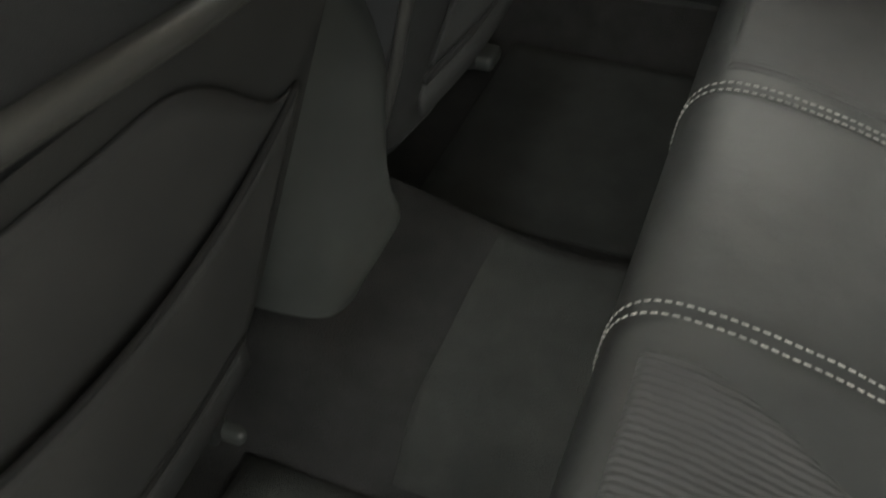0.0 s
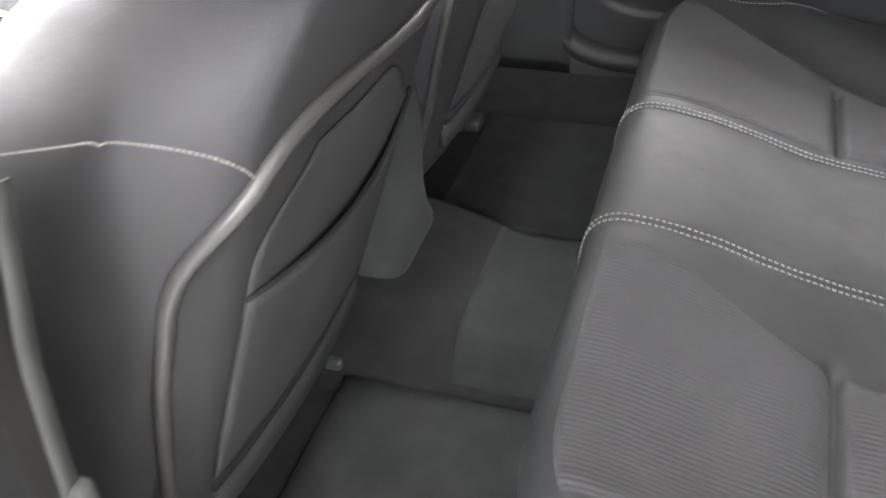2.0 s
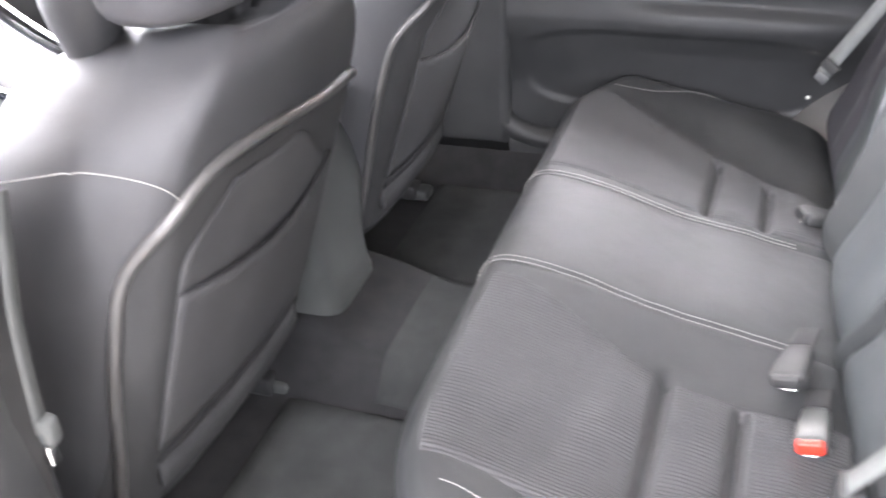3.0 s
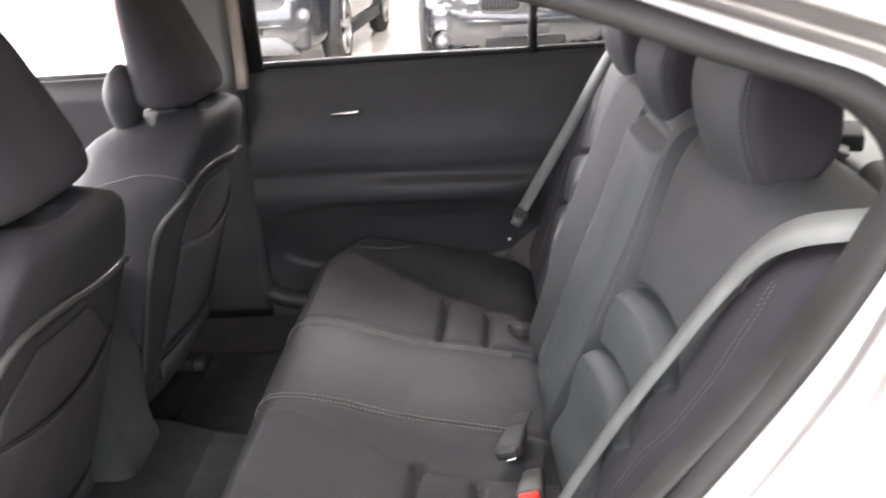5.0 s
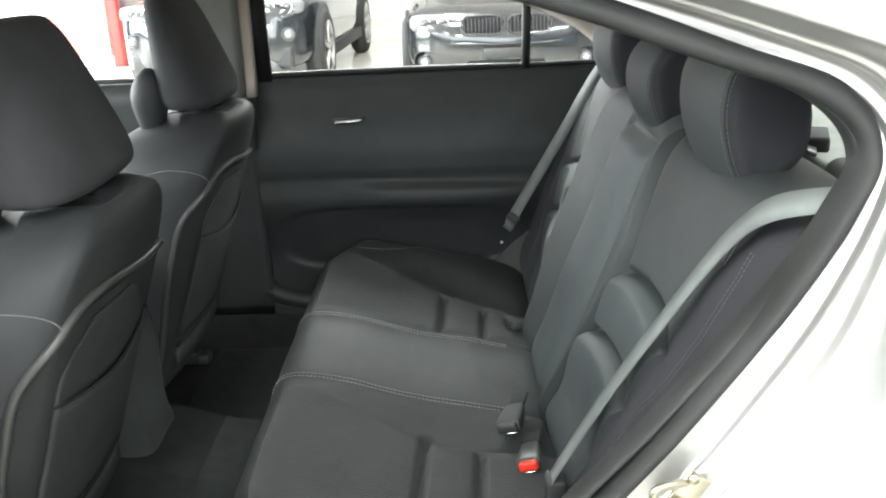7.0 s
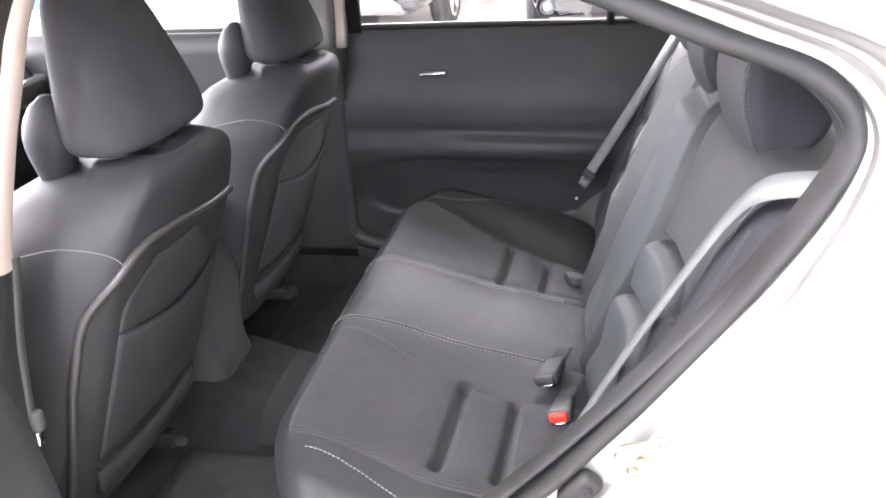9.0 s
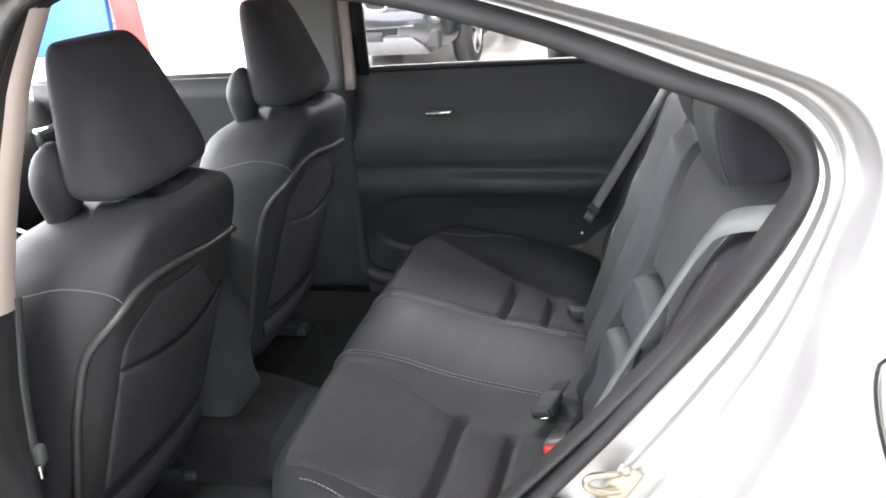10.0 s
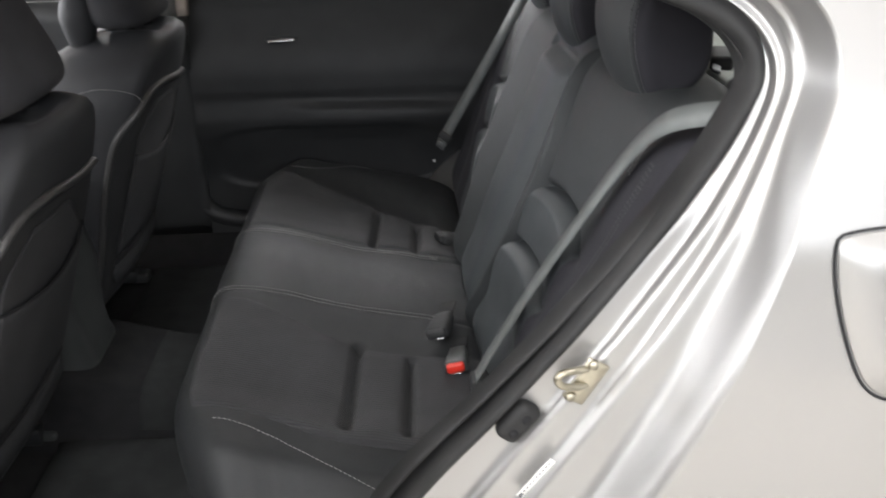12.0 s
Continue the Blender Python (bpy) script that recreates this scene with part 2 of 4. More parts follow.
def stitches(path, up, pitch=0.007, length=0.0045, r=0.0009):
    """Short raised threads along a path."""
    bm = bmesh.new()
    n = int(sum((b - a).length for a, b in zip(path, path[1:])) / pitch)
    even = curve(path, max(n, 3))
    for i in range(len(even) - 1):
        ahead = (even[i + 1] - even[i]).normalized()
        side = ahead.cross(up).normalized()
        top = side.cross(ahead)
        a, b = even[i], even[i] + ahead * length
        ring = [[p + side * r * c + top * r * s for c, s in ((-1, 0), (0, 1), (1, 0), (0, -0.6))] for p in (a, b)]
        vs = [[bm.verts.new(q) for q in row] for row in ring]
        for j in range(4):
            bm.faces.new((vs[0][j], vs[0][(j + 1) % 4], vs[1][(j + 1) % 4], vs[1][j]))
        bm.faces.new(vs[0])
        bm.faces.new(vs[1])
    return bm


# ---- rear seat ----
CUSHION = curve([(0.50, 0, 0.470), (0.45, 0, 0.505), (0.35, 0, 0.518), (0.25, 0, 0.536), (0.12, 0, 0.574), (0.05, 0, 0.594), (0.010, 0, 0.598),
                 (-0.012, 0, 0.588), (-0.024, 0, 0.565), (-0.028, 0, 0.52), (-0.020, 0, 0.45), (0.0, 0, 0.37), (0.03, 0, 0.335)], 121)


SEAM_NEAR, SEAM_FAR = -0.147, 0.132


def cross_grooves(x, y):
    """Two deep grooves across each woven panel."""
    side = 1 if y > 0 else -1
    a = abs(y)
    outer = 0.52 - 0.62 * max(0.0, x - 0.06) if side > 0 else 0.545
    inner = 0.150 if side > 0 else 0.245 + 0.04 * smooth(0.2, 0.36, x)
    g = sum(bell(x - gx - 0.045 * y, 0.0085) for gx in (0.260, 0.352))
    return g * smooth(inner, inner + 0.02, a) * smooth(outer, outer - 0.02, a)


def cushion_point(u, y, lift=0.0):
    """u: 0 at the back of the cushion, 1 at the foot of its front."""
    i = min(119, max(0, int(u * 120)))
    p = CUSHION[i].lerp(CUSHION[i + 1], u * 120 - i)
    top = smooth(1.0, 0.5, u)
    a = abs(y)
    z = p.z + lift * top
    if y > 0:
        line = 0.56 - 0.62 * max(0.0, p.x - 0.06)
        z += 0.026 * smooth(line, line + 0.18, a) * top * smooth(0.02, 0.2, u) * smooth(-0.04, 0.22, p.x)
    else:
        z += 0.012 * smooth(0.46, 0.56, a) * top * smooth(0, 0.25, u)
    z -= 0.08 * smooth(0.63, 0.72, a)
    z += 0.012 * smooth(0.25, 0.14, a) * top * smooth(0.05, 0.25, u) * smooth(0.75, 0.5, u)
    z += 0.004 * smooth(0.14, 0.06, a) * top
    z -= 0.005 * (bell(y - SEAM_NEAR, 0.005) + bell(y - SEAM_FAR, 0.005)) * top
    z -= 0.022 * cross_grooves(p.x, y) * top
    z += (0.0035 * noise.noise(Vector((p.x * 9, y * 9, 1.7))) + 0.0009 * noise.noise(Vector((p.x * 42, y * 30, 4.1)))) * top
    x = p.x + 0.10 * smooth(0.42, 0.72, a) ** 1.5 * smooth(0.35, 0.7, u)
    return Vector((x - lift * (1 - top), y, z))


def insert_edge(u, side):
    """The inner edge of the woven panels, by the way along the cushion."""
    return 0.150 if side > 0 else 0.170 + 0.10 * smooth(0.62, 0.28, u)


def insert_outer(u, side):
    x = CUSHION[min(120, int(u * 120))].x
    if side > 0:
        return 0.55 - 0.62 * max(0.0, x - 0.06)
    return 0.550 + 0.030 * smooth(0.04, 0.25, x)


def cushion_panel(y0, y1, nv, lift=0.0):
    return sheet(lambda u, v: cushion_point(u, y0 + (y1 - y0) * v, lift), 121, nv)


def woven_panel(side):
    def at(s, v):
        u = 0.04 + 0.62 * s
        y = insert_edge(u, side) + (insert_outer(u, side) - insert_edge(u, side)) * v
        p = cushion_point(u, side * y)
        edge = min(v, 1 - v, s * 1.2, (1 - s) * 1.2)
        up = 0.009 * smooth(0.0, 0.06, edge) - 0.005
        up += 0.006 * smooth(0.0, 0.15, min(v, 1 - v)) * (bell(p.x - 0.305 - 0.045 * p.y, 0.03) + 0.8 * bell(p.x - 0.215 - 0.045 * p.y, 0.035) + 0.8 * bell(p.x - 0.40 - 0.045 * p.y, 0.03))
        return Vector((p.x - up * smooth(0.5, 0.62, u), p.y, p.z + up))
    return sheet(at, 190, 60)


rear_seat = thing("rear_bench_seat", "black leather and fabric rear bench seat with pale double stitching", "car seat")
part("centre_cushion", cushion_panel(SEAM_NEAR, SEAM_FAR, 30), CUSHIONCLOTH, rear_seat)
for side in (-1, 1):
    part("side_cushion", cushion_panel(SEAM_NEAR if side < 0 else SEAM_FAR, side * 0.73, 60), CUSHIONCLOTH, rear_seat)
    part("seat_insert", woven_panel(side), RIBBED, rear_seat, "black woven fabric insert with two cross grooves")
    for off in (-0.0058, 0.0058):
        row = [cushion_point(0.13 + 0.62 * i / 60, (SEAM_NEAR if side < 0 else SEAM_FAR) + off) + Vector((-0.0012, 0, 0.0030)) for i in range(61)]
        part("seam_stitching", stitches(row, Vector((0, 0, 1))), THREAD, rear_seat, "pale grey stitching")["kind"] = "stuff"
    bolster = [cushion_point(0.10 + 0.52 * i / 50, side * (0.660 - 0.085 * smooth(0.2, 1.0, i / 50))) + Vector((0, 0, 0.002)) for i in range(51)]
    part("bolster_stitching", stitches(bolster, Vector((0, 0, 1))), THREAD, rear_seat, "pale grey stitching")["kind"] = "stuff"

BACK = curve([(0.470, 0, 0.44), (0.462, 0, 0.53), (0.49, 0, 0.61), (0.525, 0, 0.71), (0.565, 0, 0.81), (0.602, 0, 0.91), (0.632, 0, 0.985),
              (0.655, 0, 1.020), (0.69, 0, 1.034), (0.76, 0, 1.030), (0.80, 0, 1.01)], 141)
LEAN = Vector((-0.928, 0, 0.371))
ARM = 0.112


def along(z, pairs):
    """Straight lines between pairs of a height and a value."""
    if z <= pairs[0][0]:
        return pairs[0][1]
    for (a, va), (b, vb) in zip(pairs, pairs[1:]):
        if z <= b:
            return va + (vb - va) * (z - a) / (b - a)
    return pairs[-1][1]


def crease_y(z):
    """Inner boundary of the lumbar panel by height."""
    return along(z, ((0.46, 0.140), (0.53, 0.165), (0.63, 0.208), (0.725, 0.250), (0.80, 0.270), (0.86, 0.274), (0.93, 0.262), (1.0, 0.240), (1.04, 0.22)))


def outer_y(z):
    """Boundary between the leather and the dark fabric of the outer bolster by height."""
    return along(z, ((0.46, 0.410), (0.55, 0.435), (0.67, 0.480), (0.77, 0.525), (0.86, 0.560), (0.94, 0.595), (1.0, 0.640), (1.04, 0.66)))


def arch_z(a, which):
    """Height of an arched crease at a distance from the middle; 0: the upper one."""
    start, zc, top = ((0.268, 0.826, 0.020), (0.235, 0.718, 0.022))[which]
    return zc + top * math.sin(math.pi * min(1.0, max(0.0, a - start) / 0.26)) - 0.10 * max(0.0, a - 0.47)


def pillows(a, z):
    """Two arched creases with a swollen pillow under each."""
    n = 0.0
    for which in (0, 1):
        d = z - arch_z(a, which)
        n -= 0.020 * bell(d, 0.0048)
        n += 0.018 * smooth(0.0, -0.026, d) * smooth(-0.135, -0.030, d)
    return n


def back_point(u, y, lift=0.0):
    """u: 0 at the bight, 1 behind the shoulder."""
    i = min(139, int(u * 140))
    p = BACK[i].lerp(BACK[i + 1], u * 140 - i)
    a = abs(y)
    c, o = crease_y(p.z), outer_y(p.z)
    face = smooth(0.02, 0.14, u) * smooth(0.90, 0.74, u)
    if a < ARM:
        n = 0.022 * (1 - (a / ARM) ** 4) * smooth(0.985, 0.962, p.z) - 0.010
        n -= 0.012 * bell(p.z - 0.993, 0.007)
    elif a < c:
        s = (a - ARM) / (c - ARM)
        n = -0.010 + 0.036 * s ** 1.2 - 0.030 * smooth(0.93, 1.0, s)
    else:
        t = (a - c) / (o - c)
        n = -0.004 + 0.012 * smooth(0.0, 0.07, t) - 0.012 * smooth(0.10, 0.7, t) + pillows(a, p.z) * smooth(-0.04, 0.05, t) * smooth(1.12, 0.9, t)
        n += 0.008 * bell(t - 0.5, 0.45) * smooth(0.84, 0.92, p.z)
        n -= 0.006 * bell(t - 0.90, 0.035) * smooth(0.85, 0.90, p.z)
        n += 0.014 * smooth(0.80, 1.25, t)
    n *= face
    n -= 0.10 * smooth(0.70, 0.80, a) if y < 0 else 0.10 * smooth(0.66, 0.78, a)
    if y > 0:
        n -= 0.022 * smooth(0.14, 0.5, y)
    n += 0.0016 * noise.noise(Vector((y * 14, p.z * 14, 3.1))) * face
    return Vector((p.x, y, p.z)) + LEAN * (n + lift)


def back_height(u):
    i = min(139, int(u * 140))
    return BACK[i].lerp(BACK[i + 1], u * 140 - i).z


def back_way(z):
    """The way along the backrest at which it reaches a height."""
    i = next(k for k in range(1, 141) if BACK[k].z >= z)
    return (i - 1 + (z - BACK[i - 1].z) / (BACK[i].z - BACK[i - 1].z)) / 140


def back_strip(y0, y1, nu, nv, low=None, high=None):
    """A part of the backrest between two boundaries given by height, and from a height to another one."""
    def at(s, v):
        u = s
        for _ in range(3 if low or high else 1):
            z = back_height(u)
            y = y0(z) + (y1(z) - y0(z)) * v
            u0, u1 = back_way(low(abs(y))) if low else 0.0, back_way(high(abs(y))) if high else 1.0
            u = u0 + (u1 - u0) * s
        return back_point(u, y)
    return sheet(at, nu, nv)


OUTERCLOTH = textured("blue black fabric", (0.0165, 0.0160, 0.0205), (0.0225, 0.0218, 0.0270), 14, (0.85, 0.95), uneven=0.12, bump=0.6, bump_scale=1300, distance=0.0007)
part("folded_armrest", back_strip(lambda z: -ARM, lambda z: ARM, 120, 46), BACKLEATHER, rear_seat, "folded leather armrest in the middle of the backrest")
for side in (-1, 1):
    # the bolster's shade is partly in its darker leather
    part("inner_bolster", back_strip(lambda z: side * ARM, lambda z: side * crease_y(z), 120, 40), SHOULDER, rear_seat)
    for low, high, nu, label in ((lambda a: arch_z(a, 0), None, 90, "smooth leather shoulder panel"), (lambda a: arch_z(a, 1), lambda a: arch_z(a, 0), 70, "swollen leather pillow under an arched crease"), (None, lambda a: arch_z(a, 1), 80, "swollen leather pillow under an arched crease")):
        part("lumbar_panel", back_strip(lambda z: side * crease_y(z), lambda z: side * outer_y(z), nu, 70, low, high), BACKLEATHER if high else SHOULDER, rear_seat, label)
    edge = 0.77 if side < 0 else 0.75
    part("outer_bolster", back_strip(lambda z: side * outer_y(z), lambda z: side * edge, 100, 40), OUTERCLOTH, rear_seat, "blue black fabric outer bolster")
    for off in (0.0, 0.010):
        row = []
        for i in range(61):
            u = 0.13 + 0.62 * i / 60
            z = back_height(u)
            row.append(back_point(u, side * (along(z, ((0.50, 0.475), (0.65, 0.520), (0.743, 0.566), (0.805, 0.606), (0.877, 0.642), (0.956, 0.664), (1.0, 0.664))) + off), 0.0014))
        part("back_stitching", stitches(row, LEAN, 0.006, 0.0036, 0.00045), DARKTHREAD, rear_seat, "pale grey stitching")["kind"] = "stuff"
    for off in (0, 0.014):
        row = [back_point(0.70 + 0.09 * i / 14, side * (0.596 + off), 0.0012) for i in range(15)]
        part("shoulder_stitching", stitches(row, LEAN, 0.005, 0.0042, 0.0005), THREAD, rear_seat, "pale grey stitching")["kind"] = "stuff"

# side view of a rear headrest, from the foot of its front round over the top to the back
REST = [(0.652, 0.000), (0.634, 0.026), (0.622, 0.062), (0.618, 0.098), (0.624, 0.132), (0.643, 0.160), (0.674, 0.174), (0.708, 0.168), (0.732, 0.140), (0.744, 0.095), (0.743, 0.050), (0.728, 0.022), (0.700, 0.004), (0.672, -0.006)]


def rear_headrest(y, hw, zb, high):
    """A swollen pad with a leather front between two stitched seams, on two posts."""
    loop = indexed([(x, 0, z * high / 0.174) for x, z in REST], 6)
    mid = sum(loop, Vector()) / len(loop)

    def ring(v, lift=0.0, keep=None):
        e = max(0.0, 1 - abs(v) ** 7) ** (1 / 5)
        out = []
        for q in loop:
            front = smooth(0.72, 0.62, q.x)
            d = (q - mid) * (0.55 + 0.45 * e)
            d += d.normalized() * lift
            out.append(Vector((mid.x + d.x + 0.024 * v * v * front, y + hw * v * (1 - 0.05 * bell(q.z, 0.03)), zb + mid.z + d.z)))
        return out if keep is None else out[keep[0]:keep[1]]
    steps = [math.sin(math.pi / 2 * (-1 + 2 * k / 40)) for k in range(41)]
    pad = part("headrest", rows_mesh([ring(v) for v in steps], True, True), OUTERCLOTH, rear_seat, "dark fabric headrest with a leather front")
    part("headrest_front", rows_mesh([ring(0.86 * (-1 + 2 * k / 30), 0.0015, (1, 40)) for k in range(31)]), SHOULDER, pad, "black leather front of the headrest")
    for px in (-0.06, 0.06):
        part("headrest_post", disc(0.006, 0.08, 12, (0.695, y + px, zb - 0.02)), CHROME, pad, "chrome post")
    for v in (-0.90, -0.82, 0.82, 0.90):
        part("headrest_seam", stitches(ring(v, 0.0022, (1, 40)), Vector((-1, 0, 0.3)), 0.0055, 0.004, 0.0006), DARKTHREAD, pad, "grey stitching")["kind"] = "stuff"
    return pad


rear_headrest(-0.394, 0.116, 1.012, 0.178)
rear_headrest(0.0, 0.098, 1.000, 0.150)
rear_headrest(0.375, 0.116, 1.010, 0.170)


# ---- front seats ----
def seat_depth(z):
    """The rear face of a front seat's back at a height."""
    return -0.178 + 0.337 * (z - 0.871)


def ear(s):
    """Width of a rounded ear along its height."""
    return (0.48 + 0.52 * smooth(0.66, 0.88, s)) * math.sqrt(max(0.04, 1 - (max(0.0, s - 0.86) / 0.14) ** 2))


def front_seat(name, y0, inner, label):
    """A front seat; inner: 1, the piping's open end lies towards +y."""
    seat = thing(name, label, "car seat", (0, 0, 0), "front seats")

    def half(z):
        t = min(1.0, max(0.0, (z - 0.870) / 0.14))
        return 0.246 - 0.012 * smooth(0.6, 0.42, z) - 0.180 * (1 - math.sqrt(1 - 0.96 * t * t))

    def face(y, z, out=0.0):
        """A point of the rear face, y from the seat's middle."""
        top = smooth(0.84, 1.0, (z - 0.40) / 0.645)
        v = min(1.0, abs(y) / half(z))
        x = seat_depth(z) + 0.016 - 0.022 * v * v - 0.075 * max(0.0, v - 0.80) ** 2 / 0.04 - 0.06 * top ** 3
        return Vector((x + out, y0 + y, z))
    rows = []
    for k in range(35):
        s = k / 34
        z = 0.445 + 0.562 * s
        top = smooth(0.84, 1.0, (z - 0.40) / 0.645)
        hw = half(z)
        row = [face(hw * (-1 + 2 * i / 36), z) for i in range(37)]
        front = [Vector((face(hw * (1 - 2 * i / 36), z).x, y0 + hw * (1 - 2 * i / 36), z)) for i in range(1, 36)]
        depth = 0.165 - 0.085 * top ** 2
        for i, q in enumerate(front):
            v = abs(1 - 2 * (i + 1) / 36)
            q.x = seat_depth(z) - depth - 0.055 * smooth(0.45, 0.80, v) * (1 - top) + 0.10 * max(0.0, v - 0.82) ** 2 / 0.0324
            q.x = min(q.x, face(q.y - y0, z).x - 0.004)
            q.y = y0 + (q.y - y0) * (1 - 0.26 * smooth(1.0, 0.66, v))
        rows.append(row + front)
    # rounded top with a dip between the shoulders for the headrest
    for f, up in ((0.93, 0.005), (0.80, 0.006), (0.40, -0.016)):
        mid = sum(rows[34], Vector()) / len(rows[34])
        rows.append([mid + (r - mid) * f + Vector((0, 0, up - 0.010 * smooth(0.12, 0.06, abs(r.y - y0)))) for r in rows[34]])
    part("backrest", rows_mesh(rows, True, True), SEATCLOTH, seat)
    # piping round the back panel, open at the inner top
    k = inner
    run = curve([(k * 0.222, 0.79, 0), (k * 0.222, 0.845, 0), (k * 0.195, 0.870, 0), (k * 0.07, 0.885, 0), (-k * 0.08, 0.905, 0), (-k * 0.175, 0.895, 0), (-k * 0.222, 0.84, 0), (-k * 0.228, 0.74, 0), (-k * 0.222, 0.60, 0), (-k * 0.21, 0.47, 0)], 60)
    part("piping", tube([face(p.x, p.y, 0.003) for p in run], 0.0068, 10), PIPING, seat, "pale grey piping round the seat back")
    # knit back panel and the pocket on it

    def panel(s, v, z0=0.550, out=0.0030):
        ya = -0.184 + 0.07 * smooth(0.78, 0.87, z0 + 0.315 * s) ** 2
        y = ya + (0.160 - ya) * v
        top = 0.862 - 0.085 * smooth(0.45, 1.0, v)
        return face(k * y, z0 + 0.010 * (1 - v) + (top - z0) * s, out)

    def surround(s, v):
        z = 0.455 + 0.42 * s
        ya = -0.226 + 0.06 * smooth(0.80, 0.89, z) ** 2
        return face(k * (ya + (0.214 - ya) * v), z + 0.018 * (1 - v) * s, 0.0022)
    part("panel_surround", sheet(surround, 30, 30), SURROUND, seat, "black surround of the knit panel")
    part("back_panel", thick(sheet(panel, 30, 30), 0.002), NET, seat, "charcoal knit panel")

    def pocket(s, v):
        y = -0.186 + 0.346 * v
        zt = 0.766 - 0.020 * v - 0.014 * math.sin(math.pi * v) + 0.030 * v ** 3
        z = 0.552 + 0.010 * (1 - v) + (zt - 0.552) * s
        return face(k * y, z, 0.0052 + 0.008 * s * math.sin(math.pi * v) ** 0.8)
    part("pocket", thick(sheet(pocket, 16, 30), 0.003), NET, seat, "charcoal knit map pocket")
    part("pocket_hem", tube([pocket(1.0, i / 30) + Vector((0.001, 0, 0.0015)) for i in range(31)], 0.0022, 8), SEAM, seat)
    # near-black strip painted as the shade in the gap above the strap
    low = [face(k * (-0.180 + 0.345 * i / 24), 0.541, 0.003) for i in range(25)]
    part("lower_gap_shade", ribbon(low, (0, 0, 1), 0.012, 0.006), SEAM, seat)
    lower = [face(k * (-0.175 + 0.345 * i / 24), 0.514 - 0.004 * math.sin(math.pi * i / 24), 0.005) for i in range(25)]
    part("lower_flap", ribbon(lower, (0, 0, 1), 0.042, 0.008), NET, seat, "charcoal knit strap under the panel")
    side = [face(-k * (0.195 + 0.044 * i / 10), 0.886 + 0.040 * math.sin(i / 10 * math.pi / 2), 0.002) for i in range(11)]
    wing = [Vector((side[-1].x - 0.012 * i, y0 - k * (half(0.926 - 0.0025 * i) + 0.001), 0.926 - 0.0025 * i)) for i in range(1, 10)]
    part("side_seam", stitches(side + wing, Vector((0.5, -k * 0.8, 0.1)), 0.0036, 0.0032, 0.0007), THREAD, seat, "pale grey stitching")["kind"] = "stuff"
    # headrest, a wedge leaning forward over its wide foot
    rows = []
    for i in range(25):
        s = 0.5 - 0.5 * math.cos(math.pi * i / 24)
        e = max(0.0, 1 - abs(2 * s - 1) ** 6) ** 0.35
        z = 1.021 + 0.220 * s
        rows.append(oval(-0.213 - 0.050 * s ** 1.2, y0, z, (0.074 - 0.038 * s ** 0.8) * (0.42 + 0.58 * e), (0.166 - 0.064 * s ** 1.3) * (0.74 + 0.26 * e), 56, 2.8))
    rest = part("headrest", rows_mesh(rows, True, True), FABRIC, seat, "black fabric headrest on chrome posts")
    for px in (-0.07, 0.07):
        part("headrest_post", disc(0.0055, 0.07, 12, (-0.205, y0 + px, 1.02)), CHROME, rest, "chrome post")
        part("post_collar", disc(0.013, 0.016, 16, (-0.205, y0 + px, 1.004), bevel=0.003), SEAM, rest)
    # shoulder wings on the front side
    for sy in (-1, 1):
        bm = rows_mesh([oval(-0.296 + 0.012 * (i / 32) ** 2, y0 + sy * (0.112 + 0.006 * (i / 32) ** 2), 0.66 + 0.445 * i / 32, 0.036 * ear(i / 32), 0.040 * ear(i / 32), 24, 2.2) for i in range(33)], True, True)
        part("shoulder_bolster", bm, SEATCLOTH, seat)
    # cushion, base and rails
    rows = [[Vector((q.x - 0.58, y0 + q.y, z)) for q in oval(0, 0, 0, 0.27 * f, 0.25 * f, 40, 4)] for z, f in ((0.42, 0.93), (0.44, 1.0), (0.54, 1.0), (0.575, 0.94), (0.58, 0.8))]
    part("cushion", rows_mesh(rows, True, True), LEATHER, seat)
    for sy in (-1, 1):
        rail = part("seat_rail", rbox(0.50, 0.045, 0.035, 0.006, 2, (-0.61, y0 + sy * 0.205, 0.335)), PLASTIC, seat, "steel seat rail")
        part("rail_foot", rbox(0.052, 0.048, 0.026, 0.010, 4, (-0.360, y0 + sy * 0.215, 0.326)), CONSOLE, rail, "dark grey plastic rail end cap")
        part("rail_bolt", disc(0.008, 0.010, 12, (-0.366, y0 + sy * 0.205, 0.342), bevel=0.002), CHROME, rail, "bare steel bolt head")
        part("side_valance", rbox(0.50, 0.03, 0.12, 0.012, 2, (-0.60, y0 + sy * 0.245, 0.445)), PLASTIC, seat)
    part("under_tray", rbox(0.42, 0.36, 0.05, 0.01, 2, (-0.62, y0, 0.41)), PLASTIC, seat)
    return seat


front_seat("front_chair", -0.385, 1, "black leather front seat with map pocket beside the open door")
front_seat("front_chair", 0.318, 1, "black leather front seat with map pocket beside the closed door")


# ---- car body, open door side ----
def body_y(z):
    """Half width of the outer skin by height."""
    pts = [(0.2, 0.86), (0.35, 0.90), (0.6, 0.918), (0.85, 0.912), (0.97, 0.895), (1.0, 0.885), (1.1, 0.853), (1.2, 0.812), (1.3, 0.755), (1.38, 0.68), (1.43, 0.55), (1.46, 0.2)]
    for (a, ya), (b, yb) in zip(pts, pts[1:]):
        if z <= b:
            return ya + (yb - ya) * (z - a) / (b - a)
    return 0.1


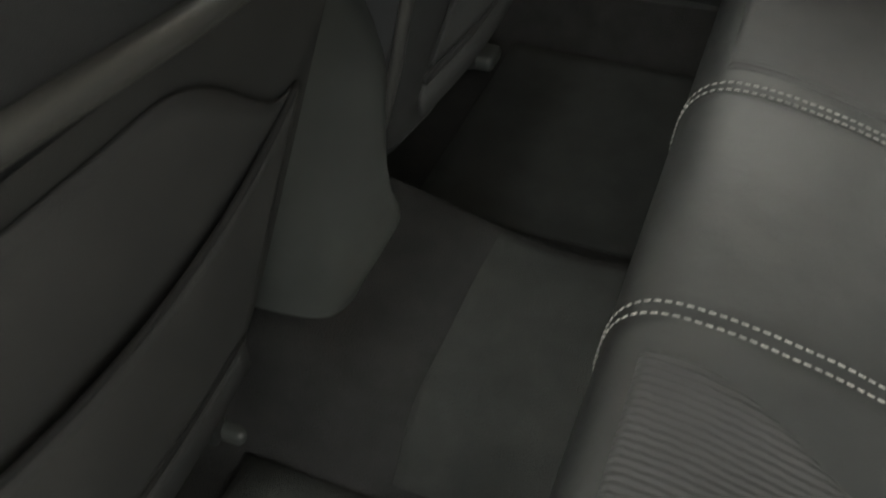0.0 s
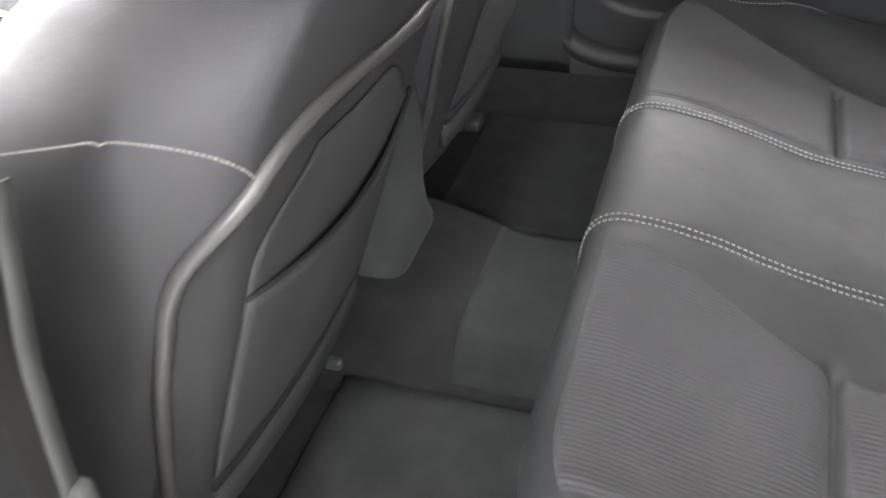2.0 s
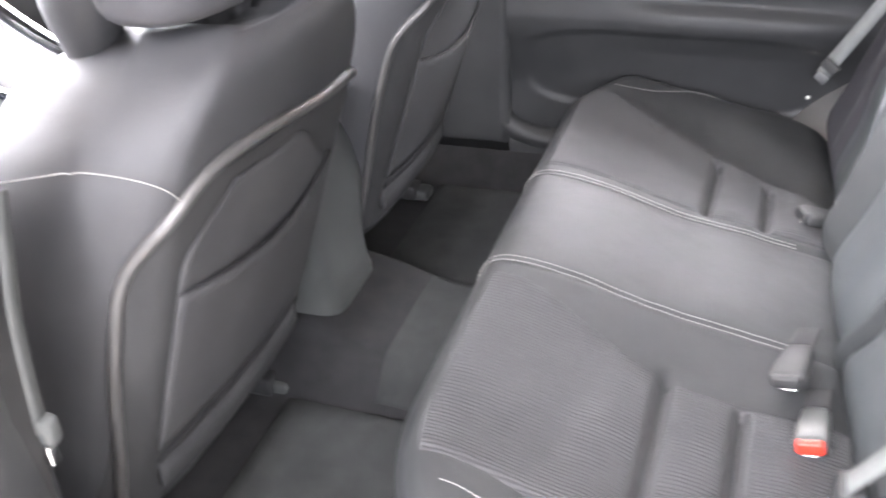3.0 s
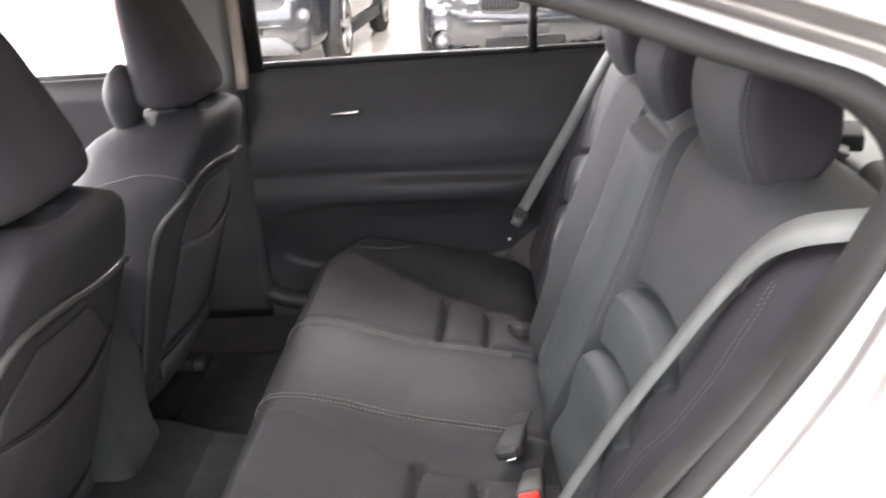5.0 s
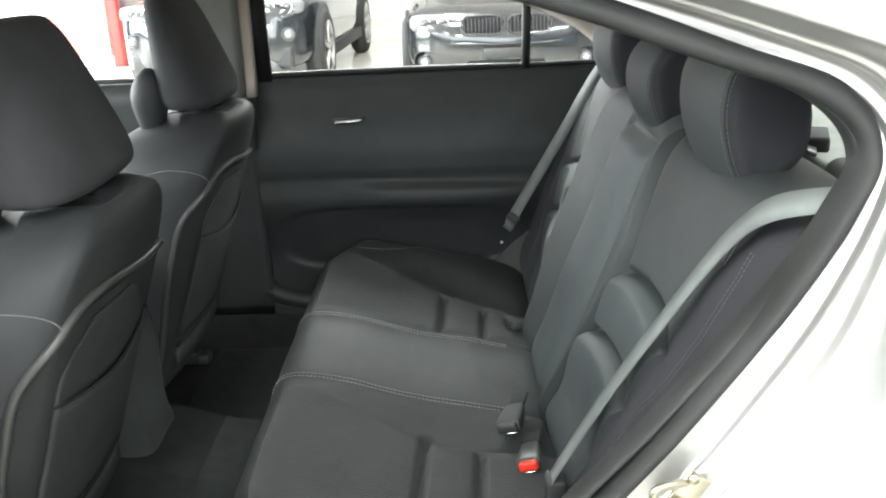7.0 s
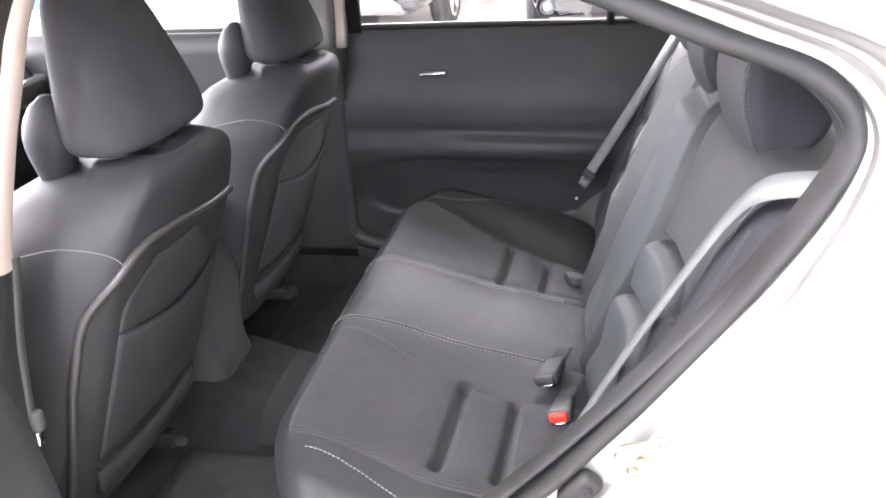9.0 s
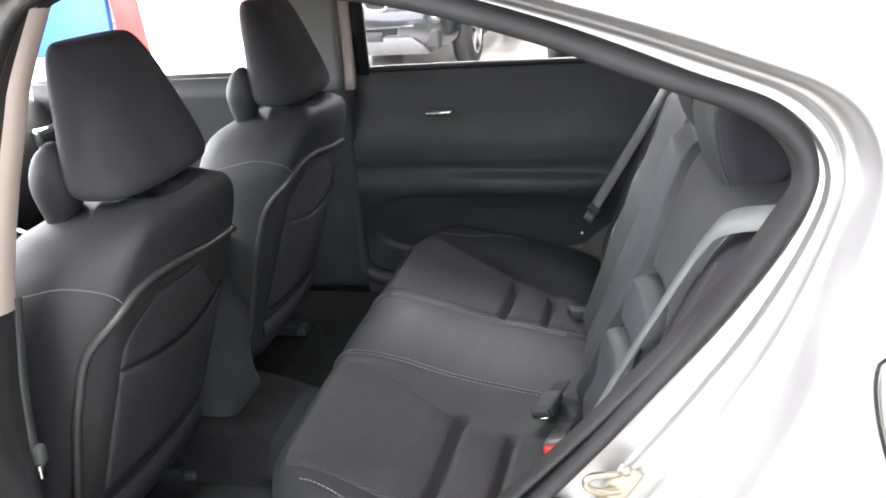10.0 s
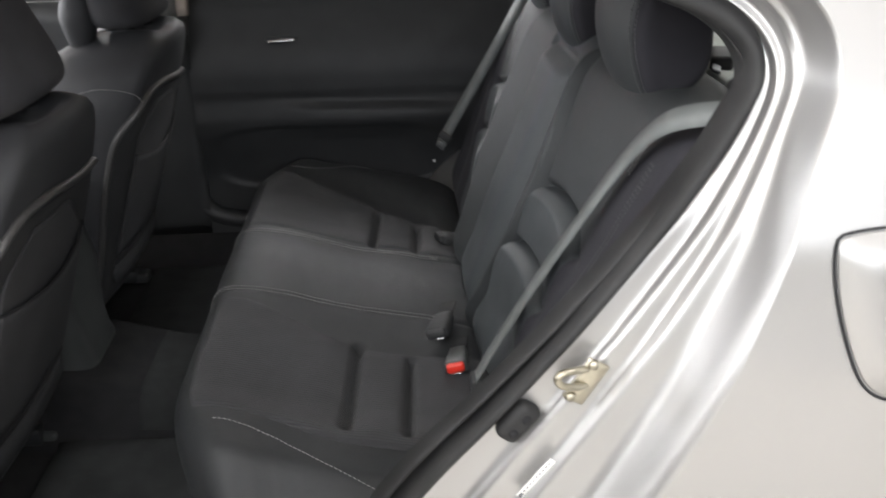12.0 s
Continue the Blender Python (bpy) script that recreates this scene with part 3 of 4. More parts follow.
# outlines of the door opening: the inner flange with its seal, and the outer skin's edge
INNER = [(-0.11, 1.320), (0.10, 1.306), (0.26, 1.290), (0.42, 1.249), (0.56, 1.199), (0.656, 1.163), (0.699, 1.115), (0.682, 1.056), (0.596, 0.949),
         (0.455, 0.795), (0.335, 0.665), (0.255, 0.54), (0.19, 0.435), (0.08, 0.405), (-0.10, 0.402), (-0.238, 0.415), (-0.254, 0.53), (-0.252, 0.75), (-0.240, 0.98), (-0.230, 1.255)]
OUTER = [(-0.09, 1.362), (0.12, 1.352), (0.30, 1.328), (0.47, 1.284), (0.625, 1.236), (0.715, 1.196), (0.742, 1.132), (0.718, 1.050), (0.685, 0.940),
         (0.628, 0.800), (0.545, 0.640), (0.455, 0.50), (0.355, 0.375), (0.16, 0.335), (-0.10, 0.332), (-0.30, 0.345), (-0.335, 0.52), (-0.322, 0.75), (-0.300, 0.99), (-0.262, 1.28)]
PER = 8


# the middle pillar's flange lies deeper inside the skin than the rear one
DEEPER = [0.6, 0.2] + [0.0] * 11 + [0.2, 0.6] + [1.0] * 5


def jamb_ring(f, inset):
    """A ring between the two outlines (f from 0 to 1), inset metres inside the skin."""
    a = indexed([(x, 0, z) for x, z in INNER], PER)
    b = indexed([(x, 0, z) for x, z in OUTER], PER)
    out = []
    for i, (p, q) in enumerate(zip(a, b)):
        m = p.lerp(q, f)
        k, u = i // PER, (i % PER) / PER
        deep = DEEPER[k] * (1 - u) + DEEPER[(k + 1) % len(DEEPER)] * u
        out.append(Vector((m.x, -(body_y(m.z) - inset - 0.058 * deep * max(0.0, 1 - f)), m.z)))
    return out


car = thing("car_body", "silver sedan body shell with the rear door open", "car body")
REARWARD = curve([(0.0, 0.104, 0), (0.04, 0.098, 0), (0.28, 0.096, 0), (0.34, 0.084, 0), (0.52, 0.082, 0), (0.575, 0.066, 0), (0.78, 0.061, 0), (0.86, 0.042, 0), (0.93, 0.012, 0), (0.97, 0.002, 0), (1.0, 0.0, 0)], 46)
UPPER = curve([(0.0, 0.104, 0), (0.04, 0.098, 0), (0.54, 0.090, 0), (0.63, 0.058, 0), (0.76, 0.046, 0), (0.87, 0.020, 0), (0.95, 0.004, 0), (1.0, 0.0, 0)], 46)


def jamb_row(i):
    """One ring of the jamb; along the roof it has a single step, behind the opening two."""
    a, b = UPPER[i], REARWARD[i]
    low, high = jamb_ring(a.x, a.y), jamb_ring(b.x, b.y)
    out = []
    for j, (p, q) in enumerate(zip(low, high)):
        k = j / PER
        out.append(p.lerp(q, smooth(3.5, 6.5, k) * smooth(15.0, 13.0, k)))
    return out


part("door_jamb", rows_mesh([jamb_ring(0.0, 0.125), jamb_ring(0.0, 0.112)] + [jamb_row(i) for i in range(46)], True), PAINT, car, "silver painted door jamb with stepped flanges")


def seal_ring(d, inset, lip=1.0):
    """A ring d metres outside the inner flange's edge."""
    out = []
    for i, (p, q) in enumerate(zip(jamb_ring(0.0, inset), jamb_ring(1.0, inset))):
        away = Vector((q.x - p.x, 0, q.z - p.z)).normalized()
        k = i / PER
        thin = 0.3 + 0.7 * smooth(4.5, 9.0, k)
        pillar = 1.0 - 0.65 * smooth(14.3, 15.3, k) - 0.65 * smooth(0.8, 0.0, k)
        slim = 1.0 - (1.0 - lip) * max(smooth(13.6, 15.0, k), smooth(1.6, 0.6, k))
        if lip == 1.0:
            d_here = d - 0.016 * smooth(5.4, 7.0, k) * smooth(9.6, 7.6, k)
            if d > 0:
                d_here *= 1.0 + 1.1 * smooth(0.4, 1.4, k) * smooth(6.0, 4.6, k)
        else:
            d_here = d * thin
        out.append(p + away * d_here * max(0.35, pillar) * slim)
    return out


part("weatherstrip", rows_mesh([seal_ring(f, d) for f, d in ((0.012, 0.106), (0.012, 0.092), (0.009, 0.085), (0.003, 0.082), (-0.003, 0.085), (-0.007, 0.094), (-0.008, 0.106), (-0.008, 0.125))], True), RUBBER, car, "black rubber weatherstrip")
part("inner_seal_lip", rows_mesh([seal_ring(f, d, 0.5) for f, d in ((-0.014, 0.112), (-0.018, 0.102), (-0.021, 0.100), (-0.024, 0.101), (-0.027, 0.105), (-0.029, 0.113), (-0.030, 0.126))], True), RUBBER, car, "black seal lip and trim round the opening")

# outer skin: from the opening's edge out to the roof, tail and sill
FAR = [(-0.35, 1.455), (0.12, 1.462), (0.55, 1.44), (0.95, 1.36), (1.30, 1.22), (1.55, 1.12), (1.9, 1.06), (2.2, 1.02), (2.3, 0.9),
       (2.3, 0.7), (2.2, 0.5), (1.6, 0.34), (0.6, 0.28), (0.16, 0.26), (-0.10, 0.255), (-0.32, 0.26), (-0.42, 0.5), (-0.45, 0.75), (-0.44, 1.0), (-0.42, 1.3)]
edge = indexed([(x, 0, z) for x, z in OUTER], PER)
rim = indexed([(x, 0, z) for x, z in FAR], PER)
rows = []
for i in range(17):
    s = (i / 16) ** 1.3
    row = []
    for p, q in zip(edge, rim):
        m = p.lerp(q, s)
        row.append(Vector((m.x, -body_y(m.z) + (0.06 * smooth(1.5, 2.3, m.x)), m.z)))
    rows.append(row)
part("quarter_panel", rows_mesh(rows, True), PAINT, car, "silver painted rear wing and roof side")
roof_rows = []
for i in range(25):
    x = -0.9 + 1.9 * i / 24
    zt = 1.462 - 0.10 * max(0, x - 0.15) ** 1.6 - 0.05 * max(0, -0.5 - x) ** 1.5
    roof_rows.append([Vector((x, -0.60 + 1.2 * j / 20, zt - 0.055 * abs(-1 + j / 10) ** 2.4 + 0.006)) for j in range(21)])
part("roof", thick(rows_mesh(roof_rows), 0.02), PAINT, car, "silver painted roof")
part("headliner", thick(rows_mesh([[Vector((q.x, q.y * 1.1, q.z - 0.06 - 0.02 * abs(q.y))) for q in row] for row in roof_rows]), 0.01), HEADLINER, car, "beige fabric headliner")

# tinted rear window from the roof down to the tail
TINTED = material("tinted rear window glass", (0.42, 0.45, 0.43), 0.0, 0.0, Transmission_Weight=1.0, IOR=1.02)
part("rear_window", sheet(lambda u, v: Vector((0.98 + 0.66 * u, -0.60 + 1.20 * v, 1.425 - 0.33 * u - 0.05 * abs(2 * v - 1) ** 2.4)), 10, 12), TINTED, car, "tinted rear window").visible_shadow = False

# door striker, rubber stop and label on the jamb
def on_jamb(x, z, f_inset=0.08, out=0.0):
    return Vector((x, -(body_y(z) - f_inset) - out, z))


striker = part("door_striker", rbox(0.054, 0.005, 0.027, 0.0022, 2), BRASS, car, "zinc plated steel door striker")
striker.matrix_basis = pose(*on_jamb(0.518, 0.806, 0.076), 6, -58, 0)
root = striker.matrix_basis.inverted()
bow = [root @ (Vector(striker.location) + Vector(q)) for q in ((0.006, 0.004, 0.014), (-0.012, -0.010, 0.020), (-0.028, -0.016, 0.021), (-0.034, -0.017, 0.014), (-0.028, -0.016, 0.006), (-0.012, -0.010, 0.000), (0.004, 0.004, -0.006))]
part("striker_loop", tube(curve(bow, 28), 0.0040, 10), BRASS, striker, "bent steel striker loop")
for dx in (-0.022, 0.022):
    part("striker_screw", disc(0.0065, 0.005, 14, (dx, -0.004, 0.006), (90, 0, 0), 0.002), BRASS, striker)
stop = part("rubber_stop", rbox(0.052, 0.022, 0.03, 0.0095, 4), RUBBER, car, "black rubber door stop")
stop.matrix_basis = pose(*on_jamb(0.448, 0.752, 0.090), 8, -50, 0)
for dx in (-0.011, 0.011):
    part("stop_dimple", disc(0.006, 0.004, 12, (dx, -0.0115, 0), (90, 0, 0), 0.001), SEAM, stop)
label = part("jamb_label", rbox(0.060, 0.0012, 0.009, 0.0004, 1), WHITEPLASTIC, car, "white printed sticker")
label.matrix_basis = pose(*on_jamb(0.466, 0.690, 0.070), 8, -52, 0)
for i in range(9):
    part("label_bar", rbox(0.0030, 0.0006, 0.0016, 0, 1, (-0.020 + 0.0055 * i, -0.0005, 0.001)), GREYPLASTIC, label)
part("label_mark", rbox(0.006, 0.0008, 0.0045, 0, 1, (-0.0265, -0.0006, 0)), GREYPLASTIC, label)

# fuel filler flap: a shut line and a slightly proud lid
flap = curve([(0.735, 0, 0.975), (0.752, 0, 0.988), (0.827, 0, 0.992), (0.902, 0, 0.985), (0.917, 0, 0.965), (0.912, 0, 0.88), (0.897, 0, 0.825), (0.872, 0, 0.812), (0.807, 0, 0.815), (0.777, 0, 0.832), (0.757, 0, 0.87), (0.739, 0, 0.93)], 90, True)
gap = [Vector((p.x, -body_y(p.z) - 0.0015, p.z)) for p in flap]
part("fuel_flap_gap", tube(gap, 0.0016, 6, True), SEAM, car)
mid = sum(gap, Vector()) / len(gap)
part("fuel_flap", rows_mesh([[Vector((g.x + (mid.x - g.x) * f, -body_y(g.z + (mid.z - g.z) * f) - d, g.z + (mid.z - g.z) * f)) for g in gap] for f, d in ((0.03, 0.0), (0.05, 0.003), (0.5, 0.0035), (0.97, 0.0035))], True, False), PAINT, car, "silver fuel filler flap")

# middle pillar of the open side
def pillar_seal(z):
    x = -0.250 + 0.012 * smooth(0.75, 0.98, z) + 0.024 * smooth(0.95, 1.25, z) + 0.02 * smooth(1.2, 1.34, z)
    return x, -(body_y(z) - 0.158)


def pillar_sheet(z0, z1, bow, out):
    section = curve([(0.004, -out, 0), (0.009, 0.016 - out, 0), (0.006, 0.020, 0), (-0.006, 0.042, 0), (-0.05, 0.058, 0), (-0.13, 0.060, 0)], 18)

    def at(s, v):
        z = z0 + (z1 - z0) * s
        x, y = pillar_seal(z)
        q = section[min(17, round(v * 17))]
        return Vector((x + q.x - (0.005 if z1 < 1 else 0.0), y + q.y, z - bow * v * (1 - s)))
    return sheet(at, 24, 18)


part("pillar_trim_upper", pillar_sheet(0.945, 1.34, 0.03, 0.016), BEIGE, car, "beige pillar trim")
part("pillar_trim_lower", pillar_sheet(0.40, 0.957, 0.0, 0.040), PLASTIC, car, "black pillar trim")
part("sill_trim", rbox(0.62, 0.07, 0.02, 0.008, 3, (-0.02, -0.735, 0.415)), PLASTIC, car, "black sill scuff plate")

# ---- floor of the cabin ----
def floor_z(x, y):
    hump = smooth(0.21, 0.115, abs(y + 0.005))
    z = 0.308 + (0.062 + 0.055 * smooth(-0.10, -0.36, x)) * hump
    return z + 0.09 * smooth(0.60, 0.72, abs(y)) + 0.004 * noise.noise(Vector((x * 11, y * 11, 0.3)))
part("carpet", sheet(lambda u, v: Vector((-1.4 + 1.55 * u, -0.74 + 1.48 * v, floor_z(-1.4 + 1.55 * u, -0.74 + 1.48 * v))), 60, 90), CARPET, car, "black carpet over the centre tunnel")
part("bulkhead", rbox(0.05, 1.5, 0.7, 0.01, 2, (-1.42, 0, 0.6)), PLASTIC, car)
part("under_floor", rbox(3.3, 1.5, 0.04, 0.01, 1, (0.2, 0, 0.26)), PLASTIC, car)
part("rear_shelf", rbox(0.5, 1.36, 0.03, 0.012, 3, (1.05, 0, 1.003)), SHELFFELT, car, "pale grey felt parcel shelf")
part("shelf_clip", rbox(0.03, 0.10, 0.03, 0.006, 2, (0.92, 0.10, 1.03)), CHROME, car, "bright shelf fitting")
part("shelf_trim", rbox(0.085, 0.20, 0.05, 0.022, 5, (0.805, -0.535, 1.012), (0, 0, -14)), PLASTIC, car, "black belt guide on the parcel shelf")
cover = part("anchor_cover", rbox(0.034, 0.086, 0.022, 0.005, 3, (0.830, -0.300, 1.028), (0, 0, -20)), RUBBER, car, "black anchor cover on the shelf")
part("cover_lip", rbox(0.014, 0.060, 0.006, 0.002, 2, (0.806, -0.345, 1.024), (0, 18, -20)), GREYPLASTIC, cover, "pale grey lip of the cover")
part("seat_back_wall", rbox(0.03, 1.5, 0.7, 0.005, 1, (0.86, 0, 0.65)), PLASTIC, car)
for sy in (-1, 1):
    mat = tagged(part("floor_mat", thick(sheet(lambda u, v: Vector((-0.33 + 0.31 * u, sy * (0.20 + 0.40 * v), floor_z(-0.33 + 0.31 * u, sy * (0.20 + 0.40 * v)) + 0.008)), 14, 20), 0.006), MATCLOTH), "charcoal carpet floor mat in the rear footwell", "floor mat")
tagged(part("floor_mat", thick(sheet(lambda u, v: Vector((-0.186 + 0.19 * u, -0.185 + 0.293 * v, floor_z(-0.186 + 0.19 * u, -0.185 + 0.293 * v) + 0.007)), 14, 30), 0.005), MATCLOTH), "small charcoal carpet mat on the tunnel", "floor mat")

# ---- centre console ----
console = thing("centre_console", "grey and black plastic centre console between the front seats", "console")
rows = []
for z, hw, xr in ((0.385, 0.084, -0.300), (0.394, 0.096, -0.287), (0.408, 0.102, -0.280), (0.424, 0.102, -0.280), (0.442, 0.100, -0.287), (0.475, 0.106, -0.293), (0.53, 0.122, -0.296), (0.575, 0.136, -0.297), (0.60, 0.139, -0.299), (0.63, 0.132, -0.303), (0.66, 0.119, -0.309), (0.69, 0.103, -0.317), (0.715, 0.086, -0.327), (0.735, 0.066, -0.342)):
    rows.append([Vector((xr - 0.35 + q.x, q.y - 0.004, z)) for q in oval(0, 0, 0, 0.35, hw * 1.05, 96, 6.5)])
part("console_body", rows_mesh(rows, True, True), CONSOLE, console)
rows = [[Vector((-0.525 + q.x, q.y - 0.006, z + 0.012 * smooth(0.02, 0.18, q.x))) for q in oval(0, 0, 0, 0.212 * f, 0.088 * f, 64, 3.2)] for z, f in ((0.728, 0.93), (0.734, 0.99), (0.750, 1.0), (0.768, 0.97), (0.776, 0.88), (0.778, 0.7))]
part("console_lid", rows_mesh(rows, True, True), CONSOLE, console, "grey padded armrest lid")

# front half of the console, with a gloss panel between bright strips, and the dashboard
GLOSS = material("gloss black panel", (0.012, 0.014, 0.02), 0.22, 0.0, Specular_IOR_Level=0.12)
part("gear_panel", thick(sheet(lambda u, v: Vector((-0.70 - 0.36 * u, -0.085 + 0.20 * v, 0.725 + 0.15 * u * u)), 14, 8), 0.01), GLOSS, console, "gloss black gear panel")
for sy in (-0.09, 0.12):
    part("console_strip", tube([Vector((-0.69 - 0.037 * i, sy * (1 - 0.05 * math.sin(i * 0.5)), 0.733 + 0.15 * (i / 10) ** 2)) for i in range(11)], 0.006, 8), CHROME, console, "bright console strip")
part("console_front", rbox(0.46, 0.23, 0.34, 0.03, 4, (-0.90, 0.01, 0.54)), PLASTIC, console)
dash = thing("dashboard", "dark dashboard ahead of the front seats", "dashboard")
part("dash_body", rows_mesh([[Vector((-1.25 + q.x, q.y, z)) for q in oval(0, 0, 0, hx, 0.72, 60, 7)] for z, hx in ((0.55, 0.10), (0.62, 0.16), (0.78, 0.20), (0.90, 0.19), (0.96, 0.14), (0.98, 0.06))], True, True), PLASTIC, dash)
vent = part("air_vent", rbox(0.03, 0.15, 0.075, 0.010, 3, (-1.055, 0.60, 0.875)), CHROME, dash, "bright framed air vent")
part("vent_grille", rbox(0.02, 0.125, 0.05, 0.006, 2, (-1.045, 0.60, 0.875)), SEAM, vent)

PILLARGREY = textured("grey pillar cover", (0.15, 0.15, 0.14), (0.19, 0.19, 0.18), 6, (0.6, 0.75), bump=0.2, bump_scale=900, distance=0.0003)
# ---- closed side: rear door, pillar, front door ----
def door_y(z):
    """Inner face of the far door trim."""
    return 0.735 - 0.05 * smooth(1.01, 0.80, z) + 0.025 * smooth(0.70, 0.5, z)


far_door = thing("rear_door", "closed black trimmed rear door with a chrome handle", "car door")
def trim(u, v):
    z = 0.40 + 0.615 * v
    x0, x1 = -0.196, 0.74 - 0.36 * smooth(0.85, 0.42, z)
    x = x0 + (x1 - x0) * u
    y = door_y(z)
    # padded upper half with a seam under it, the narrow arm ledge, and the outline of the lower pocket
    y -= 0.003 * smooth(0.745, 0.775, z) * smooth(1.0, 0.97, z)
    y += 0.0014 * bell(z - 0.748 + 0.05 * (x - 0.08), 0.007) * smooth(-0.05, 0.12, x)
    y -= 0.016 * smooth(0.742, 0.712, z + 0.02 * (x - 0.2)) * smooth(0.62, 0.70, z) * smooth(-0.02, 0.16, x) * smooth(0.56, 0.40, x)
    y -= 0.006 * smooth(0.58, 0.70, z) * smooth(0.75, 0.69, z)
    edge = ((x - 0.16) / 0.30) ** 4 + ((z - 0.585) / 0.085) ** 4
    y += 0.003 * bell(edge - 1.0, 0.25) + 0.005 * smooth(1.2, 0.6, edge)
    return Vector((x, y, z))
part("door_trim", sheet(trim, 130, 130), PLASTIC, far_door)
part("belt_moulding", ribbon([Vector((-0.165 + 0.85 * i / 20, 0.742, 1.014 + 0.004 * math.sin(math.pi * i / 20))) for i in range(21)], (0, 1, 0), 0.022, 0.012), GREYPLASTIC, far_door, "grey window ledge")
pull = part("handle_bezel", rbox(0.085, 0.010, 0.026, 0.0045, 3, (0.045, 0.7085, 0.894)), PLASTIC, far_door)
part("door_handle", rbox(0.070, 0.012, 0.009, 0.004, 3, (0.045, 0.695, 0.896), (0, -4, 0)), CHROME, pull, "chrome inner door handle")
win = [(-0.150, 1.012), (0.50, 1.018), (0.735, 1.020), (0.72, 1.06), (0.62, 1.12), (0.50, 1.175), (0.30, 1.235), (0.10, 1.275), (-0.10, 1.295), (-0.150, 1.29)]
frame_path = [Vector((x, 0.735 - 0.16 * (z - 1.01), z)) for x, z in win]
part("window_frame", tube(frame_path, 0.007, 8, True), RUBBER, far_door, "black window surround")
part("quarter_bar", ribbon([Vector((0.500, 0.735, 1.01)), Vector((0.502, 0.735 - 0.16 * 0.17, 1.185))], (1, 0, 0), 0.020, 0.016), PLASTIC, far_door, "black upright bar of the quarter light")
bm = bmesh.new()
bm.faces.new([bm.verts.new(p + Vector((0, 0.008, 0))) for p in frame_path])
part("window_sash", ribbon([Vector((-0.166, 0.737, 1.0)), Vector((-0.160, 0.692, 1.29))], (1, 0, 0), 0.036, 0.014), RUBBER, far_door, "black window sash")
pane = part("window_glass", bm, GLASS, far_door, "clear side window", smooth=False)
pane.visible_shadow = False

far_side = thing("closed_body_side", "beige and black pillar trim along the closed side of the car", "car body")
def far_sheet(x0, x1, z0, z1, dx=0.0, d=0.03, y=0.735, tumble=0.16):
    return thick(sheet(lambda u, v: Vector((x0 + (x1 - x0) * u + dx * v, y - tumble * max(0, z0 + (z1 - z0) * v - 1.01), z0 + (z1 - z0) * v)), 8, 12), d)
part("pillar_upper", far_sheet(-0.213, -0.187, 0.965, 1.34, 0.015), BEIGE, far_side, "beige upper pillar trim")
part("pillar_face", far_sheet(-0.37, -0.215, 0.965, 1.34, 0.02, 0.03, 0.73), PILLARGREY, far_side, "grey pillar cover")
part("pillar_lower", far_sheet(-0.38, -0.19, 0.36, 0.965, 0.0, 0.03, 0.715), PLASTIC, far_side, "black lower pillar trim")
part("scuff_plate", tube(curve([(-0.27, 0.735, 0.62), (-0.235, 0.722, 0.52), (-0.205, 0.712, 0.445), (-0.14, 0.708, 0.412), (-0.02, 0.708, 0.402), (0.2, 0.708, 0.395)], 40), 0.028, 14), PLASTIC, far_side, "black plastic sill plate")
part("sill_side", rbox(0.75, 0.06, 0.12, 0.02, 3, (-0.05, 0.715, 0.36)), PLASTIC, far_side)
part("roof_rail", tube(curve([(-1.0, 0.66, 1.33), (-0.3, 0.69, 1.335), (0.1, 0.685, 1.315), (0.4, 0.675, 1.25), (0.62, 0.675, 1.16), (0.76, 0.69, 1.05), (0.9, 0.70, 1.0)], 40), 0.045, 10), HEADLINER, far_side, "beige roof rail trim")
part("rear_pillar", far_sheet(0.74, 1.3, 1.0, 1.25, 0.06), BEIGE, far_side, "beige rear pillar trim")
part("rear_side_panel", far_sheet(0.74, 1.3, 0.4, 1.0, 0.0), PLASTIC, far_side, "black rear side panel")
part("outer_skin_low", far_sheet(-1.5, 2.2, 0.28, 1.0, 0, 0.03, 0.88, 0), PAINT, far_side, "silver painted body side")
part("front_door_trim", far_sheet(-1.15, -0.375, 0.38, 1.01, 0, 0.03, 0.72), PLASTIC, far_side, "black front door trim")
part("front_belt_ledge", ribbon([Vector((-1.15, 0.735, 1.012)), Vector((-0.36, 0.735, 1.012))], (0, 1, 0), 0.03, 0.014), GREYPLASTIC, far_side)


# ---- seat belts ----
belt = thing("rear_seat_belt", "grey rear seat belt running down over the backrest", "seat belt")
path = [(0.712, -0.745, 1.066), (0.672, -0.735, 1.064)] + [(0.5195 + 0.4 * (z - 0.768), y, z) for y, z in ((-0.700, 1.047), (-0.643, 1.006), (-0.598, 0.943), (-0.553, 0.858), (-0.508, 0.77), (-0.466, 0.67), (-0.441, 0.60), (-0.425, 0.55))]
path = curve(path, 70)
across = [((path[min(i + 1, 69)] - path[max(i - 1, 0)]).cross(LEAN)) for i in range(70)]
part("webbing", ribbon(path, across, 0.030, 0.0015), BELT, belt)
part("lower_anchor", rbox(0.03, 0.04, 0.05, 0.006, 2, (0.445, -0.425, 0.54)), PLASTIC, belt, "black belt anchor")
far_belt = thing("rear_seat_belt", "grey rear seat belt hanging by the closed door", "seat belt")
path = curve([(0.715, 0.655, 1.06), (0.655, 0.605, 1.0), (0.590, 0.612, 0.883), (0.520, 0.618, 0.761), (0.455, 0.605, 0.655), (0.445, 0.602, 0.635)], 40)
part("webbing", ribbon(path, (0.62, -0.70, -0.3), 0.031, 0.0015), BELT, far_belt)
